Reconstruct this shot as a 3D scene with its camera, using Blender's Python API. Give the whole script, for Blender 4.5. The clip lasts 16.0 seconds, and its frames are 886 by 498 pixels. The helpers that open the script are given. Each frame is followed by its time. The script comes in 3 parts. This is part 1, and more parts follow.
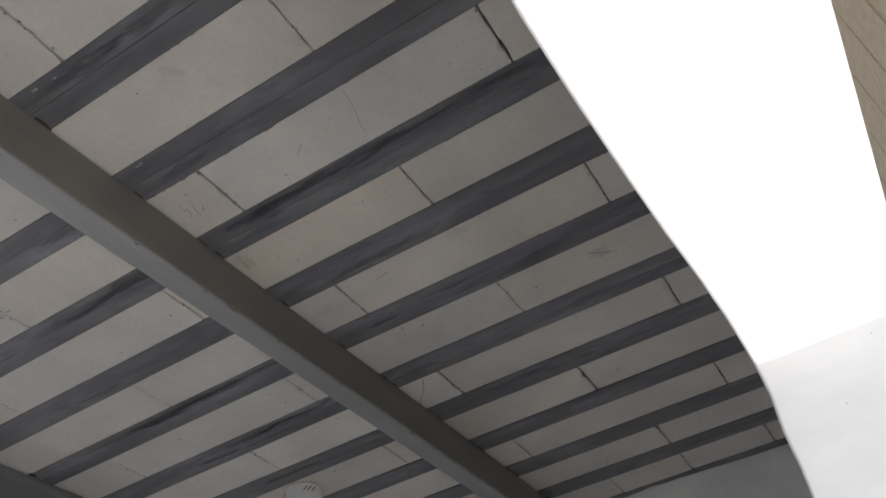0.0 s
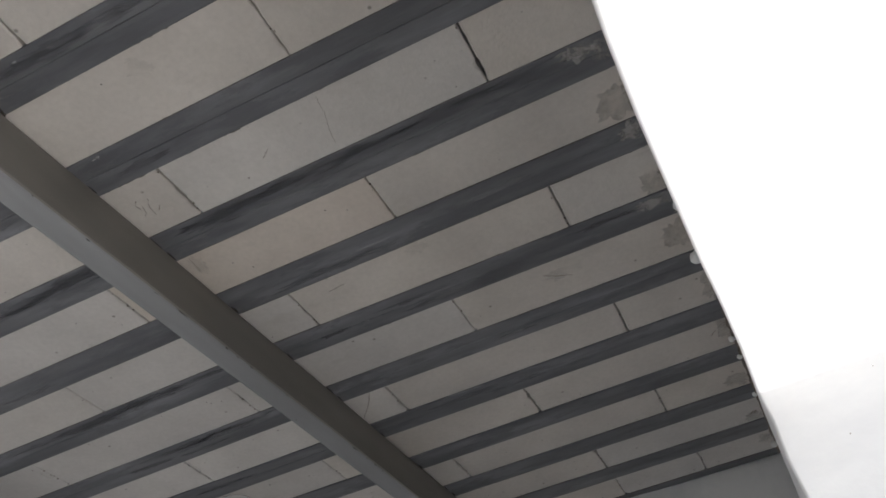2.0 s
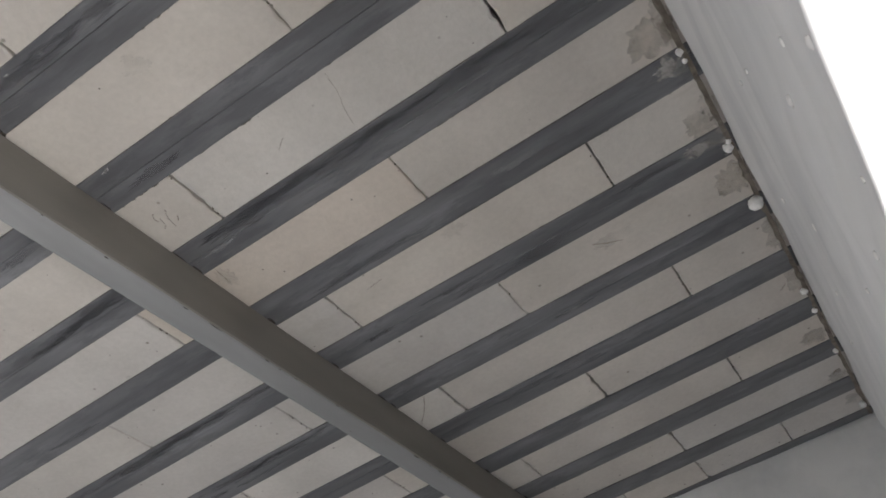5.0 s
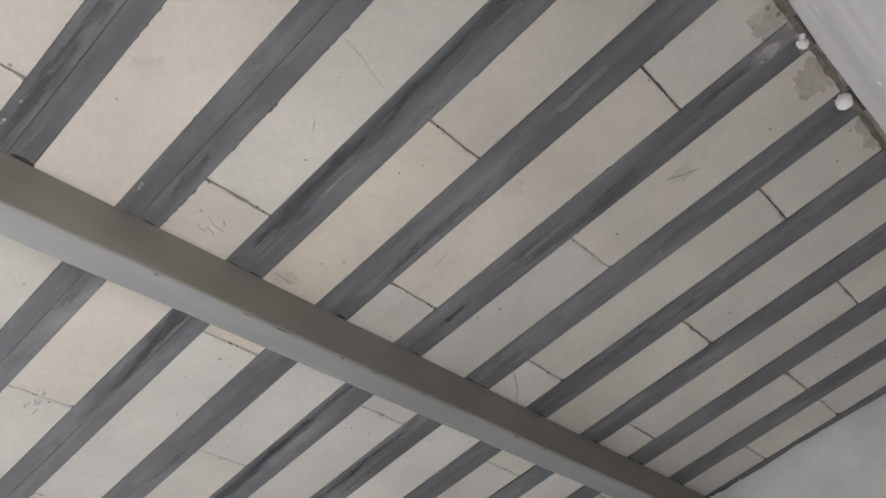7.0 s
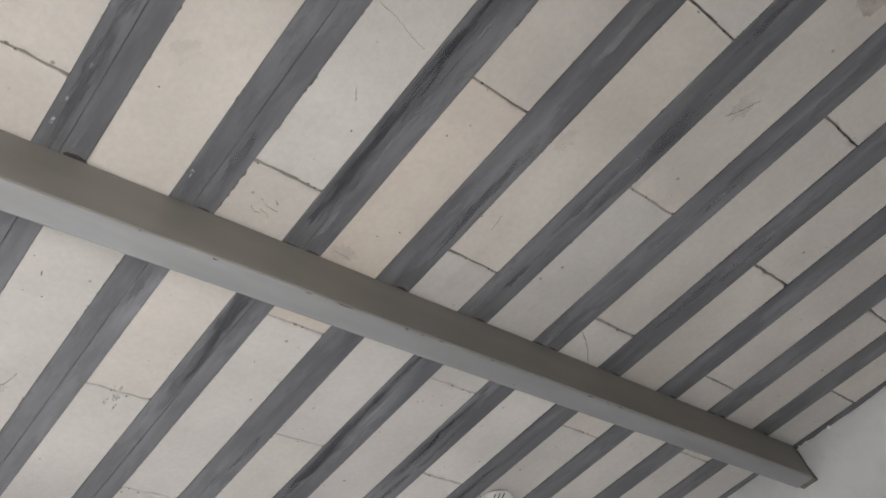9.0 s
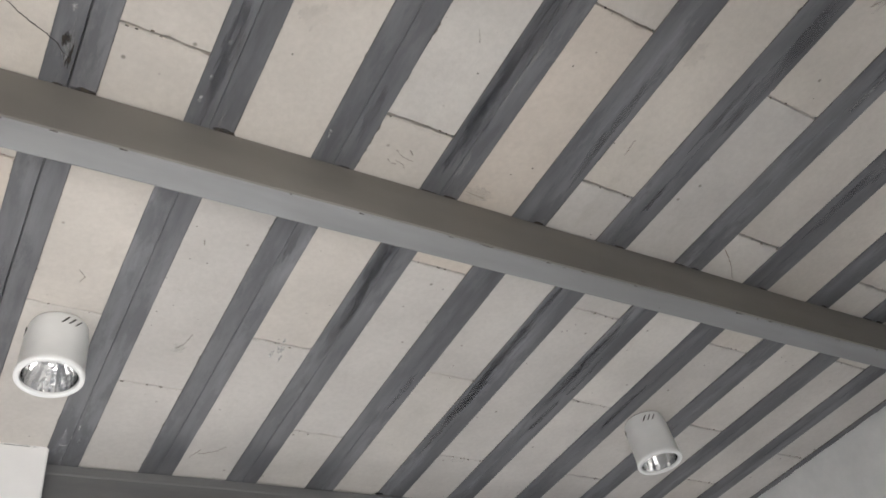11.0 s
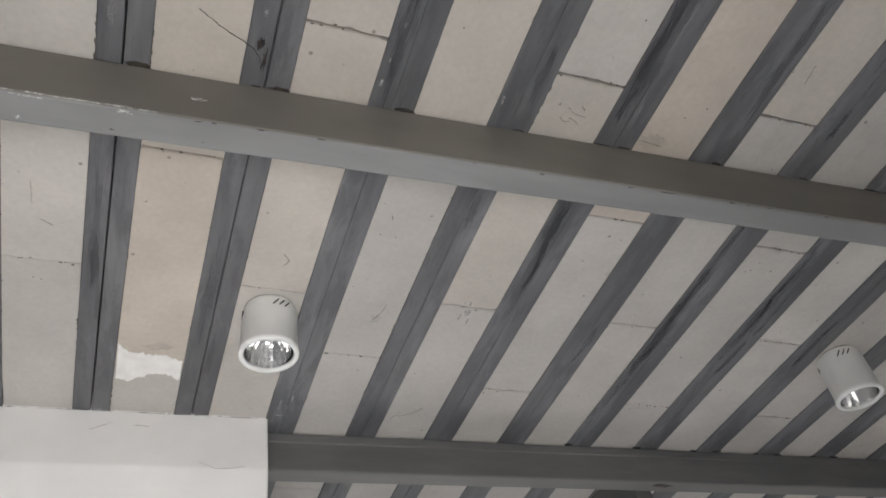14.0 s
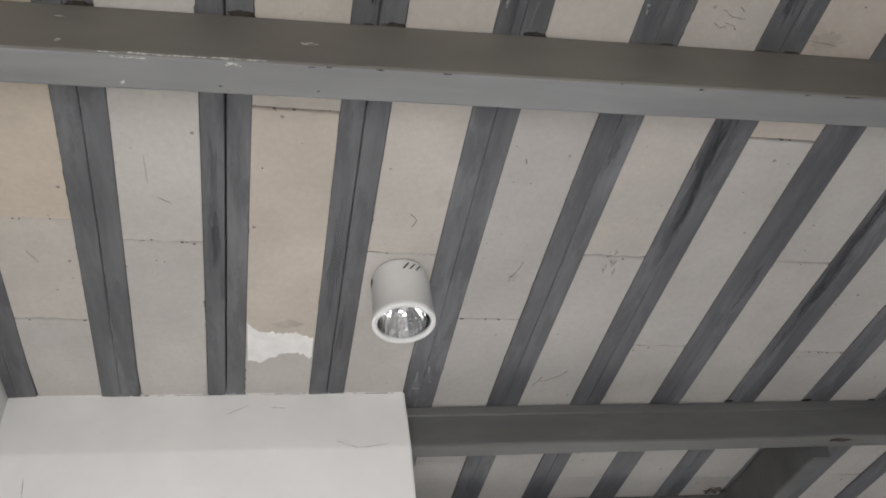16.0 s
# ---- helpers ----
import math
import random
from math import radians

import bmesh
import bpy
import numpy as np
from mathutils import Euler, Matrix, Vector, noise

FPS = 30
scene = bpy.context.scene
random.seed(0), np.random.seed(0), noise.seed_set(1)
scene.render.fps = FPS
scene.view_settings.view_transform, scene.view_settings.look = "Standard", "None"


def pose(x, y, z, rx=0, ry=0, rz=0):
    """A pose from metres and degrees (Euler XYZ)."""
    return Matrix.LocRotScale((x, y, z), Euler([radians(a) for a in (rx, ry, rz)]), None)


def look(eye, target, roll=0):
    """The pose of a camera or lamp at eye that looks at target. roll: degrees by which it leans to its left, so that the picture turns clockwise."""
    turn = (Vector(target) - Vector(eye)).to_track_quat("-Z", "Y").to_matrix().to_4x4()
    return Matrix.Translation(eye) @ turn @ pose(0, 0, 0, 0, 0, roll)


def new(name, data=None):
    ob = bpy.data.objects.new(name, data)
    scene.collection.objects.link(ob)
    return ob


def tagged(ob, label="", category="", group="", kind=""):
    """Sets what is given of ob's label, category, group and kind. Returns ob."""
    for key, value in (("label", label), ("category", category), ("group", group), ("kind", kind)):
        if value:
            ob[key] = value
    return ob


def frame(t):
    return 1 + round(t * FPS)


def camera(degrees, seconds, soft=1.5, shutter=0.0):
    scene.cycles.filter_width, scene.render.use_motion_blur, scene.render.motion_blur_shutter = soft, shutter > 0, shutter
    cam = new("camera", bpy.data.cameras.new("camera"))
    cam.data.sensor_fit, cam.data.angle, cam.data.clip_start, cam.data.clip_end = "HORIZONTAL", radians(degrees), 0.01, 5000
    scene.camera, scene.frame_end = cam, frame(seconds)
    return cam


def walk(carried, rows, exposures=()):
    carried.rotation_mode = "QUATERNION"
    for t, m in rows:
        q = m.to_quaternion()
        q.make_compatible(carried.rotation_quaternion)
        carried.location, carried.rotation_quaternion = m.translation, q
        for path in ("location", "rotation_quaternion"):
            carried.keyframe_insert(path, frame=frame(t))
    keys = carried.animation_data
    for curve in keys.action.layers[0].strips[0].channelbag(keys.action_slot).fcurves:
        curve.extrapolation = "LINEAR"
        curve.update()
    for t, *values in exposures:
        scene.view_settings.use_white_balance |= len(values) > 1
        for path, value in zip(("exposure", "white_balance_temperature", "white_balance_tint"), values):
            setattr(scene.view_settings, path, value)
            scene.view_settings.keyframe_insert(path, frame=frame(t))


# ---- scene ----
cam = camera(57.98, 16.0, soft=1.7)
ROWS = [
    (0, (0.4358, -0.9104, 1.7183), (1.7461, -0.2653, 3.0847), -7.38),
    (0.5, (0.4311, -0.8943, 1.7199), (1.7718, -0.3015, 3.0804), -8.03),
    (1, (0.4248, -0.8830, 1.7202), (1.7719, -0.3224, 3.0881), -8.10),
    (1.5, (0.4167, -0.8707, 1.7224), (1.7644, -0.3521, 3.1061), -8.41),
    (2, (0.4151, -0.8571, 1.7261), (1.7821, -0.3797, 3.1058), -8.90),
    (2.5, (0.4150, -0.8512, 1.7284), (1.8040, -0.4116, 3.0986), -9.27),
    (3, (0.4182, -0.8384, 1.7366), (1.8292, -0.4318, 3.0944), -9.90),
    (3.5, (0.4246, -0.8255, 1.7404), (1.8518, -0.4198, 3.0815), -9.05),
    (4, (0.4425, -0.8121, 1.7436), (1.8312, -0.3578, 3.1093), -9.16),
    (4.2, (0.4592, -0.8112, 1.7407), (1.8159, -0.3266, 3.1280), -9.85),
    (6.3, (0.6073, -0.7667, 1.7685), (1.8464, -0.1636, 3.2179), -17.97),
    (6.5, (0.6120, -0.7681, 1.7833), (1.8450, -0.1377, 3.2263), -18.16),
    (7, (0.6288, -0.7593, 1.7844), (1.8129, -0.0637, 3.2384), -17.70),
    (7.5, (0.6398, -0.7400, 1.7849), (1.7640, 0.0458, 3.2405), -16.87),
    (8, (0.6502, -0.7356, 1.7864), (1.7445, 0.0906, 3.2424), -17.05),
    (8.5, (0.6603, -0.7341, 1.7874), (1.7848, 0.0576, 3.2396), -19.00),
    (9, (0.6569, -0.7324, 1.7840), (1.7574, 0.0914, 3.2366), -18.26),
    (9.5, (0.6464, -0.7275, 1.7848), (1.6584, 0.2140, 3.2303), -15.34),
    (9.7, (0.6342, -0.7319, 1.7982), (1.6347, 0.2421, 3.2301), -15.00),
    (11.8, (0.6034, -0.7268, 1.7783), (1.4985, 0.3937, 3.1723), -14.48),
    (12, (0.5994, -0.7289, 1.7800), (1.5054, 0.3876, 3.1702), -15.00),
    (12.5, (0.5821, -0.7306, 1.7802), (1.4036, 0.4528, 3.1675), -13.11),
    (13, (0.5755, -0.7275, 1.7780), (1.4052, 0.4600, 3.1570), -13.79),
    (13.5, (0.5526, -0.7252, 1.7721), (1.2578, 0.5361, 3.1548), -11.23),
    (14, (0.5259, -0.7232, 1.7703), (1.1545, 0.5863, 3.1451), -10.26),
    (14.5, (0.5048, -0.7252, 1.7664), (1.0720, 0.6230, 3.1305), -9.70),
    (15, (0.4820, -0.7252, 1.7633), (0.9671, 0.6701, 3.1115), -8.85),
    (15.5, (0.4749, -0.7179, 1.7612), (0.9121, 0.7090, 3.0927), -8.74),
    (15.7, (0.4860, -0.6774, 1.7787), (0.9001, 0.7452, 3.1222), -8.55),
    (15.9, (0.4975, -0.6230, 1.8212), (0.8974, 0.7990, 3.1698), -8.39),
    (16, (0.5068, -0.5872, 1.8495), (0.8953, 0.8336, 3.2025), -8.20),
]
walk(cam, [(t, look(e, g, r)) for t, e, g, r in ROWS],
     exposures=[(0.0, -0.24, 6300, 11), (2.0, -0.13, 6300, 11), (4.2, 0.15, 6330, 11), (6.3, 0.79, 6410, 10.5), (7.5, 0.93, 6410, 10.5), (9.7, 0.88, 6410, 10.5), (11.8, 0.71, 6410, 10.5), (14.0, 0.38, 6410, 10.5), (15.5, 0.2, 6410, 10.5), (16.0, 0.28, 6410, 10.5)])

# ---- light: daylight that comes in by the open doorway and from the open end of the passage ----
world = bpy.data.worlds.new("daylight")
scene.world = world
world.use_nodes = True
wn = world.node_tree.nodes
sky = wn.new("ShaderNodeTexSky")
sky.sky_type = "NISHITA"
sky.sun_disc = False
sky.sun_elevation = radians(58)
sky.sun_rotation = radians(208.6)
wn["Background"].inputs[1].default_value = 0.09
world.node_tree.links.new(sky.outputs[0], wn["Background"].inputs[0])

sun_data = bpy.data.lights.new("sun", "SUN")
sun_data.energy, sun_data.angle, sun_data.color = 5.0, radians(0.5), (1.0, 0.97, 0.93)
sun = new("sun", sun_data)
sun.matrix_world = look((-3.0, -5.5, 10.0), (0.0, 0.0, 0.0))

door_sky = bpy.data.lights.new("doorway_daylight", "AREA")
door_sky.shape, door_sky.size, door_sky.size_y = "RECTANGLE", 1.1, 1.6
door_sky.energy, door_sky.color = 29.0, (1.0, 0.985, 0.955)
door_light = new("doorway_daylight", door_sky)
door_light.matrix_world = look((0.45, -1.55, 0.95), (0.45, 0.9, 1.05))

passage_sky = bpy.data.lights.new("passage_daylight", "AREA")
passage_sky.shape, passage_sky.size, passage_sky.size_y = "RECTANGLE", 1.5, 1.5
passage_sky.energy, passage_sky.color = 7.0, (0.98, 0.985, 1.0)
passage_light = new("passage_daylight", passage_sky)
passage_light.matrix_world = look((1.80, 2.95, 1.25), (1.75, 0.90, 0.20))

# ---- plan ----
H = 2.84        # underside of the joists
P = 0.205       # spacing of the joists
HALF = 0.039    # half the width of a double joist
BAYS = 14
SOUTH_TOP = lambda x: -0.893 - 0.0253 * x
SOUTH_LOW = lambda x: -0.850 - 0.035 * x
NORTH = lambda x: 0.953 - 0.031 * x
BEAM1 = lambda x: 0.0255 - 0.0285 * x
BEAM2 = lambda x: 1.012 - 0.029 * x
NORTH_END = 2.6
HEAD = 2.01
JAMB = 0.936


# sideways drift of each joist, in millimetres, at four places along it
DRIFT_AT = (-0.9, 0.0, 0.14, 0.95)
DRIFT = [(0, 0, -2, -26), (5, 5, 4, -26), (6, 6, 3, -15), (8, 8, 5, -5), (2, 6, 2, -2), (7, 7, 3, -1), (6, 4, -2, -1), (0, -5, -7, -2),
         (0, -11, -11, -7), (4, -8, -8, -4), (0, -6, -5, -3), (0, 0, 0, 0), (0, 2, 2, 0), (0, 0, 0, 0), (0, 0, 0, 0)]


def joist_x(k, y):
    return k * P + float(np.interp(y, DRIFT_AT, DRIFT[k])) / 1000


def bump_noise(x, y, z, scale, amount):
    return amount * noise.noise(Vector((x * scale, y * scale, z * scale)))


# ---- materials ----
def material(name, rough=0.7, metal=0.0):
    m = bpy.data.materials.new(name)
    m.use_nodes = True
    nt = m.node_tree
    b = nt.nodes["Principled BSDF"]
    b.inputs["Roughness"].default_value = rough
    b.inputs["Metallic"].default_value = metal
    return m, nt, b


def node(nt, kind, **values):
    n = nt.nodes.new(kind)
    for key, value in values.items():
        n.inputs[key].default_value = value
    return n


def coords(nt, scale=(1, 1, 1)):
    tc = nt.nodes.new("ShaderNodeTexCoord")
    mp = nt.nodes.new("ShaderNodeMapping")
    mp.inputs["Scale"].default_value = scale
    nt.links.new(tc.outputs["Object"], mp.inputs["Vector"])
    return mp.outputs[0]


def tex(nt, vec, scale, detail=4.0, rough=0.6):
    n = node(nt, "ShaderNodeTexNoise", Scale=scale, Detail=detail, Roughness=rough)
    nt.links.new(vec, n.inputs["Vector"])
    return n.outputs["Fac"]


def ramp(nt, fac, stops):
    r = nt.nodes.new("ShaderNodeValToRGB")
    e = r.color_ramp.elements
    while len(e) < len(stops):
        e.new(0.5)
    for el, (pos, col) in zip(e, stops):
        el.position = pos
        el.color = (*col, 1) if len(col) == 3 else col
    nt.links.new(fac, r.inputs["Fac"])
    return r.outputs["Color"]


def mix(nt, fac, a, b, mode="MIX"):
    n = nt.nodes.new("ShaderNodeMix")
    n.data_type, n.blend_type = "RGBA", mode
    for sock, v in ((n.inputs[0], fac), (n.inputs[6], a), (n.inputs[7], b)):
        if isinstance(v, (int, float)):
            sock.default_value = v
        elif isinstance(v, tuple):
            sock.default_value = (*v, 1)
        else:
            nt.links.new(v, sock)
    return n.outputs[2]


def bumped(nt, b, fac, strength, dist=0.002):
    n = node(nt, "ShaderNodeBump", Strength=strength, Distance=dist)
    nt.links.new(fac, n.inputs["Height"])
    nt.links.new(n.outputs[0], b.inputs["Normal"])


def g(v):
    return (v, v, v)


def block_material(name, tint):
    m, nt, b = material(name, 0.9)
    geo = nt.nodes.new("ShaderNodeNewGeometry")
    tint = ramp(nt, geo.outputs["Random Per Island"], [
        (0.0, tuple(c * 0.955 for c in tint)), (0.5, tint), (1.0, (tint[0] * 1.03, tint[1] * 1.02, tint[2] * 1.0))])
    v = coords(nt)
    blotch = ramp(nt, tex(nt, v, 5.0, 5), [(0.3, g(0.82)), (0.7, g(1.0))])
    col = mix(nt, 1.0, tint, blotch, "MULTIPLY")
    fine = ramp(nt, tex(nt, v, 90.0, 3), [(0.3, g(0.93)), (0.65, g(1.0))])
    col = mix(nt, 1.0, col, fine, "MULTIPLY")
    grime = ramp(nt, tex(nt, v, 13.0, 8, 0.75), [(0.66, g(0.0)), (0.76, g(0.55))])
    col = mix(nt, grime, col, (0.33, 0.29, 0.24))
    pits = node(nt, "ShaderNodeTexVoronoi", Scale=17.0, Randomness=1.0)
    nt.links.new(v, pits.inputs["Vector"])
    spots = ramp(nt, pits.outputs["Distance"], [(0.03, g(0.75)), (0.075, g(0.0))])
    col = mix(nt, spots, col, (0.16, 0.14, 0.12))
    specks = node(nt, "ShaderNodeTexVoronoi", Scale=34.0, Randomness=1.0)
    nt.links.new(v, specks.inputs["Vector"])
    dots = ramp(nt, specks.outputs["Distance"], [(0.045, g(0.9)), (0.07, g(0.0))])
    few = ramp(nt, tex(nt, v, 9.0, 4), [(0.53, g(0.0)), (0.57, g(1.0))])
    dots = mix(nt, 1.0, dots, few, "MULTIPLY")
    col = mix(nt, dots, col, (0.09, 0.08, 0.07))
    smudge = ramp(nt, tex(nt, coords(nt, (14, 5, 14)), 1.0, 7, 0.7), [(0.60, g(0.0)), (0.72, g(0.30))])
    col = mix(nt, smudge, col, (0.40, 0.37, 0.33))
    nt.links.new(col, b.inputs["Base Color"])
    bumped(nt, b, tex(nt, v, 160.0, 4), 0.35, 0.002)
    return m


def steel_paint(name, dark, light, streak=(60, 1.6, 60), chips=0.72, chip_col=(0.42, 0.43, 0.43), depth=0.8, blotch=0.25):
    m, nt, b = material(name, 0.55)
    v = coords(nt, streak)
    s1 = tex(nt, v, 1.0, 6, 0.65)
    col = ramp(nt, s1, [(0.3, dark), (0.52, tuple((a + c) / 2 for a, c in zip(dark, light))), (0.72, light)])
    info = nt.nodes.new("ShaderNodeObjectInfo")
    shade = ramp(nt, info.outputs["Random"], [(0.0, g(0.82)), (1.0, g(1.0))])
    col = mix(nt, 1.0, col, shade, "MULTIPLY")
    w = coords(nt)
    big = ramp(nt, tex(nt, coords(nt, (streak[0] * 0.35, streak[1] * 0.7, streak[2] * 0.35)), 1.0, 3), [(0.36, g(depth)), (0.6, g(1.0))])
    col = mix(nt, 1.0, col, big, "MULTIPLY")
    v3 = coords(nt, (streak[0] * 0.8, streak[1] * 1.6, streak[2] * 0.8))
    bl = ramp(nt, tex(nt, v3, 1.0, 9, 0.72), [(0.50, g(0.0)), (0.58, g(blotch))])
    col = mix(nt, bl, col, tuple(c * 0.8 for c in dark))
    v2 = coords(nt, (streak[0] * 0.6, streak[1] * 5, streak[2] * 0.6))
    ch = ramp(nt, tex(nt, v2, 1.0, 8, 0.8), [(chips, g(0.0)), (chips + 0.05, g(0.8))])
    col = mix(nt, ch, col, chip_col)
    rust = ramp(nt, tex(nt, w, 24.0, 8, 0.8), [(0.71, g(0.0)), (0.77, g(0.7))])
    col = mix(nt, rust, col, (0.10, 0.075, 0.055))
    nt.links.new(col, b.inputs["Base Color"])
    r = ramp(nt, s1, [(0.3, g(0.4)), (0.7, g(0.65))])
    nt.links.new(r, b.inputs["Roughness"])
    bumped(nt, b, s1, 0.25, 0.001)
    return m


def plaster_material(name, base, dirt, scale=3.0, spots=0.7, rough=0.85, stretch=(1, 1, 1)):
    m, nt, b = material(name, rough)
    v = coords(nt, stretch)
    big = tex(nt, v, scale, 6, 0.65)
    col = ramp(nt, big, [(0.32, dirt), (0.6, base)])
    sp = ramp(nt, tex(nt, v, 30.0, 6, 0.8), [(spots, g(0.0)), (spots + 0.06, g(0.5))])
    col = mix(nt, sp, col, tuple(c * 0.55 for c in dirt))
    nt.links.new(col, b.inputs["Base Color"])
    fine = tex(nt, coords(nt), 55.0, 5, 0.7)
    bumped(nt, b, fine, 0.2, 0.002)
    return m


def plain(name, col, rough=0.6, metal=0.0, var=0.12, scale=20.0, bump=0.1):
    m, nt, b = material(name, rough, metal)
    v = coords(nt)
    f = tex(nt, v, scale, 5)
    c = ramp(nt, f, [(0.3, tuple(x * (1 - var) for x in col)), (0.7, col)])
    nt.links.new(c, b.inputs["Base Color"])
    if bump:
        bumped(nt, b, f, bump, 0.001)
    return m


M_BLOCK = block_material("cream_aerated_concrete", (0.618, 0.578, 0.533))
M_BLOCK_KINDS = [M_BLOCK, block_material("tan_aerated_concrete", (0.632, 0.560, 0.473)), block_material("peach_aerated_concrete", (0.640, 0.577, 0.513)),
                 block_material("grey_aerated_concrete", (0.604, 0.577, 0.548)), block_material("pale_aerated_concrete", (0.660, 0.630, 0.594))]
M_JOIST = steel_paint("grey_blue_joist_paint", (0.112, 0.114, 0.124), (0.245, 0.248, 0.262), (26, 3.2, 26), 0.70, (0.40, 0.41, 0.42), 0.72, 0.60)
# flange paler, side browner and darker: light from below is put into these paints
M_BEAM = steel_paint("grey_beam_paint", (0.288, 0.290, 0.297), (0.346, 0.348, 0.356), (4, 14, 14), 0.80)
M_WEB = steel_paint("brown_grey_shaded_side_paint", (0.196, 0.182, 0.163), (0.232, 0.217, 0.197), (4, 14, 14), 0.80)
M_BEAM2 = steel_paint("dark_grey_shaded_beam_paint", (0.12, 0.12, 0.12), (0.18, 0.18, 0.18), (3, 14, 14), 0.8)
M_BEAM2F = steel_paint("mid_grey_lit_flange_paint", (0.17, 0.168, 0.165), (0.225, 0.222, 0.218), (3, 14, 14), 0.8)
M_WHITE = plaster_material("white_wall_paint", (0.90, 0.89, 0.885), (0.83, 0.82, 0.815), 3.0, 0.76)
M_SIDE = plaster_material("pale_grey_wall_paint", (0.78, 0.78, 0.78), (0.69, 0.692, 0.697), 3.0, 0.76)
M_GREYWHITE = plaster_material("grey_white_plaster", (0.75, 0.75, 0.745), (0.60, 0.605, 0.61), 4.0, 0.72)
M_SOUTH = plaster_material("grey_white_wall_plaster", (0.792, 0.793, 0.797), (0.662, 0.668, 0.68), 3.0, 0.78, 0.7, (0.3, 1, 2.4))
# dark grey that keeps bounced light down in the passage
M_PASSAGE_DARK = plaster_material("dark_passage_wall", (0.22, 0.21, 0.205), (0.16, 0.155, 0.15))
M_FLOOR = plaster_material("pale_floor", (0.74, 0.735, 0.73), (0.67, 0.665, 0.66), 2.0, 0.8, 0.35)
M_GROUND = plaster_material("pale_paving", (0.72, 0.67, 0.58), (0.64, 0.59, 0.51), 1.0)
M_CEMENT = plaster_material("cement_smear", (0.50, 0.485, 0.46), (0.40, 0.385, 0.36), 30.0, 0.6)
M_STAIN = plaster_material("brown_cement_stain", (0.47, 0.41, 0.335), (0.31, 0.265, 0.21), 35.0, 0.6)
def fading(m, scale, low, high, top, stretch=(1, 1, 1)):
    nt = m.node_tree
    b = nt.nodes["Principled BSDF"]
    a = ramp(nt, tex(nt, coords(nt, stretch), scale, 7, 0.7), [(low, g(0.0)), (high, g(top))])
    nt.links.new(a, b.inputs["Alpha"])


fading(M_STAIN, 20.0, 0.34, 0.74, 0.6)
# brown grime; also the shade painted into the slots at the joists
M_GRIME_SHADE = plaster_material("dark_brown_grime_and_shade", (0.06, 0.05, 0.04), (0.03, 0.025, 0.02), 45.0, 0.6)
fading(M_GRIME_SHADE, 60.0, 0.24, 0.50, 0.95)
fading(M_CEMENT, 40.0, 0.33, 0.58, 0.7)
M_DAUB = plaster_material("dark_paint_daub", (0.115, 0.118, 0.132), (0.08, 0.082, 0.092), 30.0, 0.7, 0.5)
fading(M_DAUB, 30.0, 0.32, 0.72, 0.62, (1.6, 0.35, 1))
M_STREAK = plaster_material("black_paint_streak", (0.075, 0.077, 0.088), (0.045, 0.046, 0.052), 30.0, 0.7, 0.5)
fading(M_STREAK, 24.0, 0.34, 0.70, 0.75, (1.8, 0.3, 1))
M_EDGE = plaster_material("edge_dirt", (0.17, 0.15, 0.13), (0.09, 0.08, 0.07), 60.0, 0.6)
M_CHALK = plaster_material("chalky_wipe", (0.46, 0.47, 0.48), (0.36, 0.37, 0.38), 30.0, 0.75)
fading(M_CHALK, 34.0, 0.36, 0.74, 0.7, (1.6, 0.4, 1))
M_FILLET = plaster_material("brown_mortar", (0.20, 0.172, 0.14), (0.075, 0.064, 0.052), 45.0, 0.6)
M_FILLER = plaster_material("white_filler", (0.90, 0.89, 0.875), (0.80, 0.79, 0.775), 25.0, 0.75)
M_DARK = plain("dark_gap", (0.018, 0.016, 0.014), 0.9)
M_RUST = plain("rust_brown", (0.125, 0.083, 0.055), 0.9, 0.0, 0.5, 60)
fading(M_RUST, 50.0, 0.32, 0.6, 0.95)
M_LAMP = plain("white_powder_coat", (0.86, 0.86, 0.85), 0.38, 0.0, 0.04, 30, 0.03)
M_CHROME = plain("chrome_reflector", (0.80, 0.80, 0.80), 0.10, 1.0, 0.05, 30, 0)
M_TAN = plain("tan_boards", (0.72, 0.58, 0.39), 0.6, 0.0, 0.25, 12, 0.2)
M_CRACK = plain("crack_line", (0.31, 0.27, 0.23), 0.9)


# ---- mesh helpers ----
def obj(name, bm, mat, parent=None, smooth=False):
    me = bpy.data.meshes.new(name)
    bm.normal_update()
    bm.to_mesh(me)
    bm.free()
    me.materials.append(mat)
    if smooth:
        for p in me.polygons:
            p.use_smooth = True
    ob = new(name, me)
    ob.parent = parent
    return ob


def part(name, bm, mat, parent, label="", smooth=False):
    return tagged(obj(name, bm, mat, parent, smooth), label)


def empty(name, at=(0, 0, 0)):
    ob = new(name)
    ob.location = at
    return ob


def extrude(bm, ring, along):
    """A closed ring of points swept through the given list of point functions; ends capped."""
    loops = [[bm.verts.new(f(p)) for p in ring] for f in along]
    n = len(ring)
    for a, b in zip(loops, loops[1:]):
        for i in range(n):
            bm.faces.new((a[i], a[(i + 1) % n], b[(i + 1) % n], b[i]))
    bm.faces.new(loops[0][::-1])
    bm.faces.new(loops[-1])


def fix(bm):
    bmesh.ops.recalc_face_normals(bm, faces=bm.faces[:])
    return bm


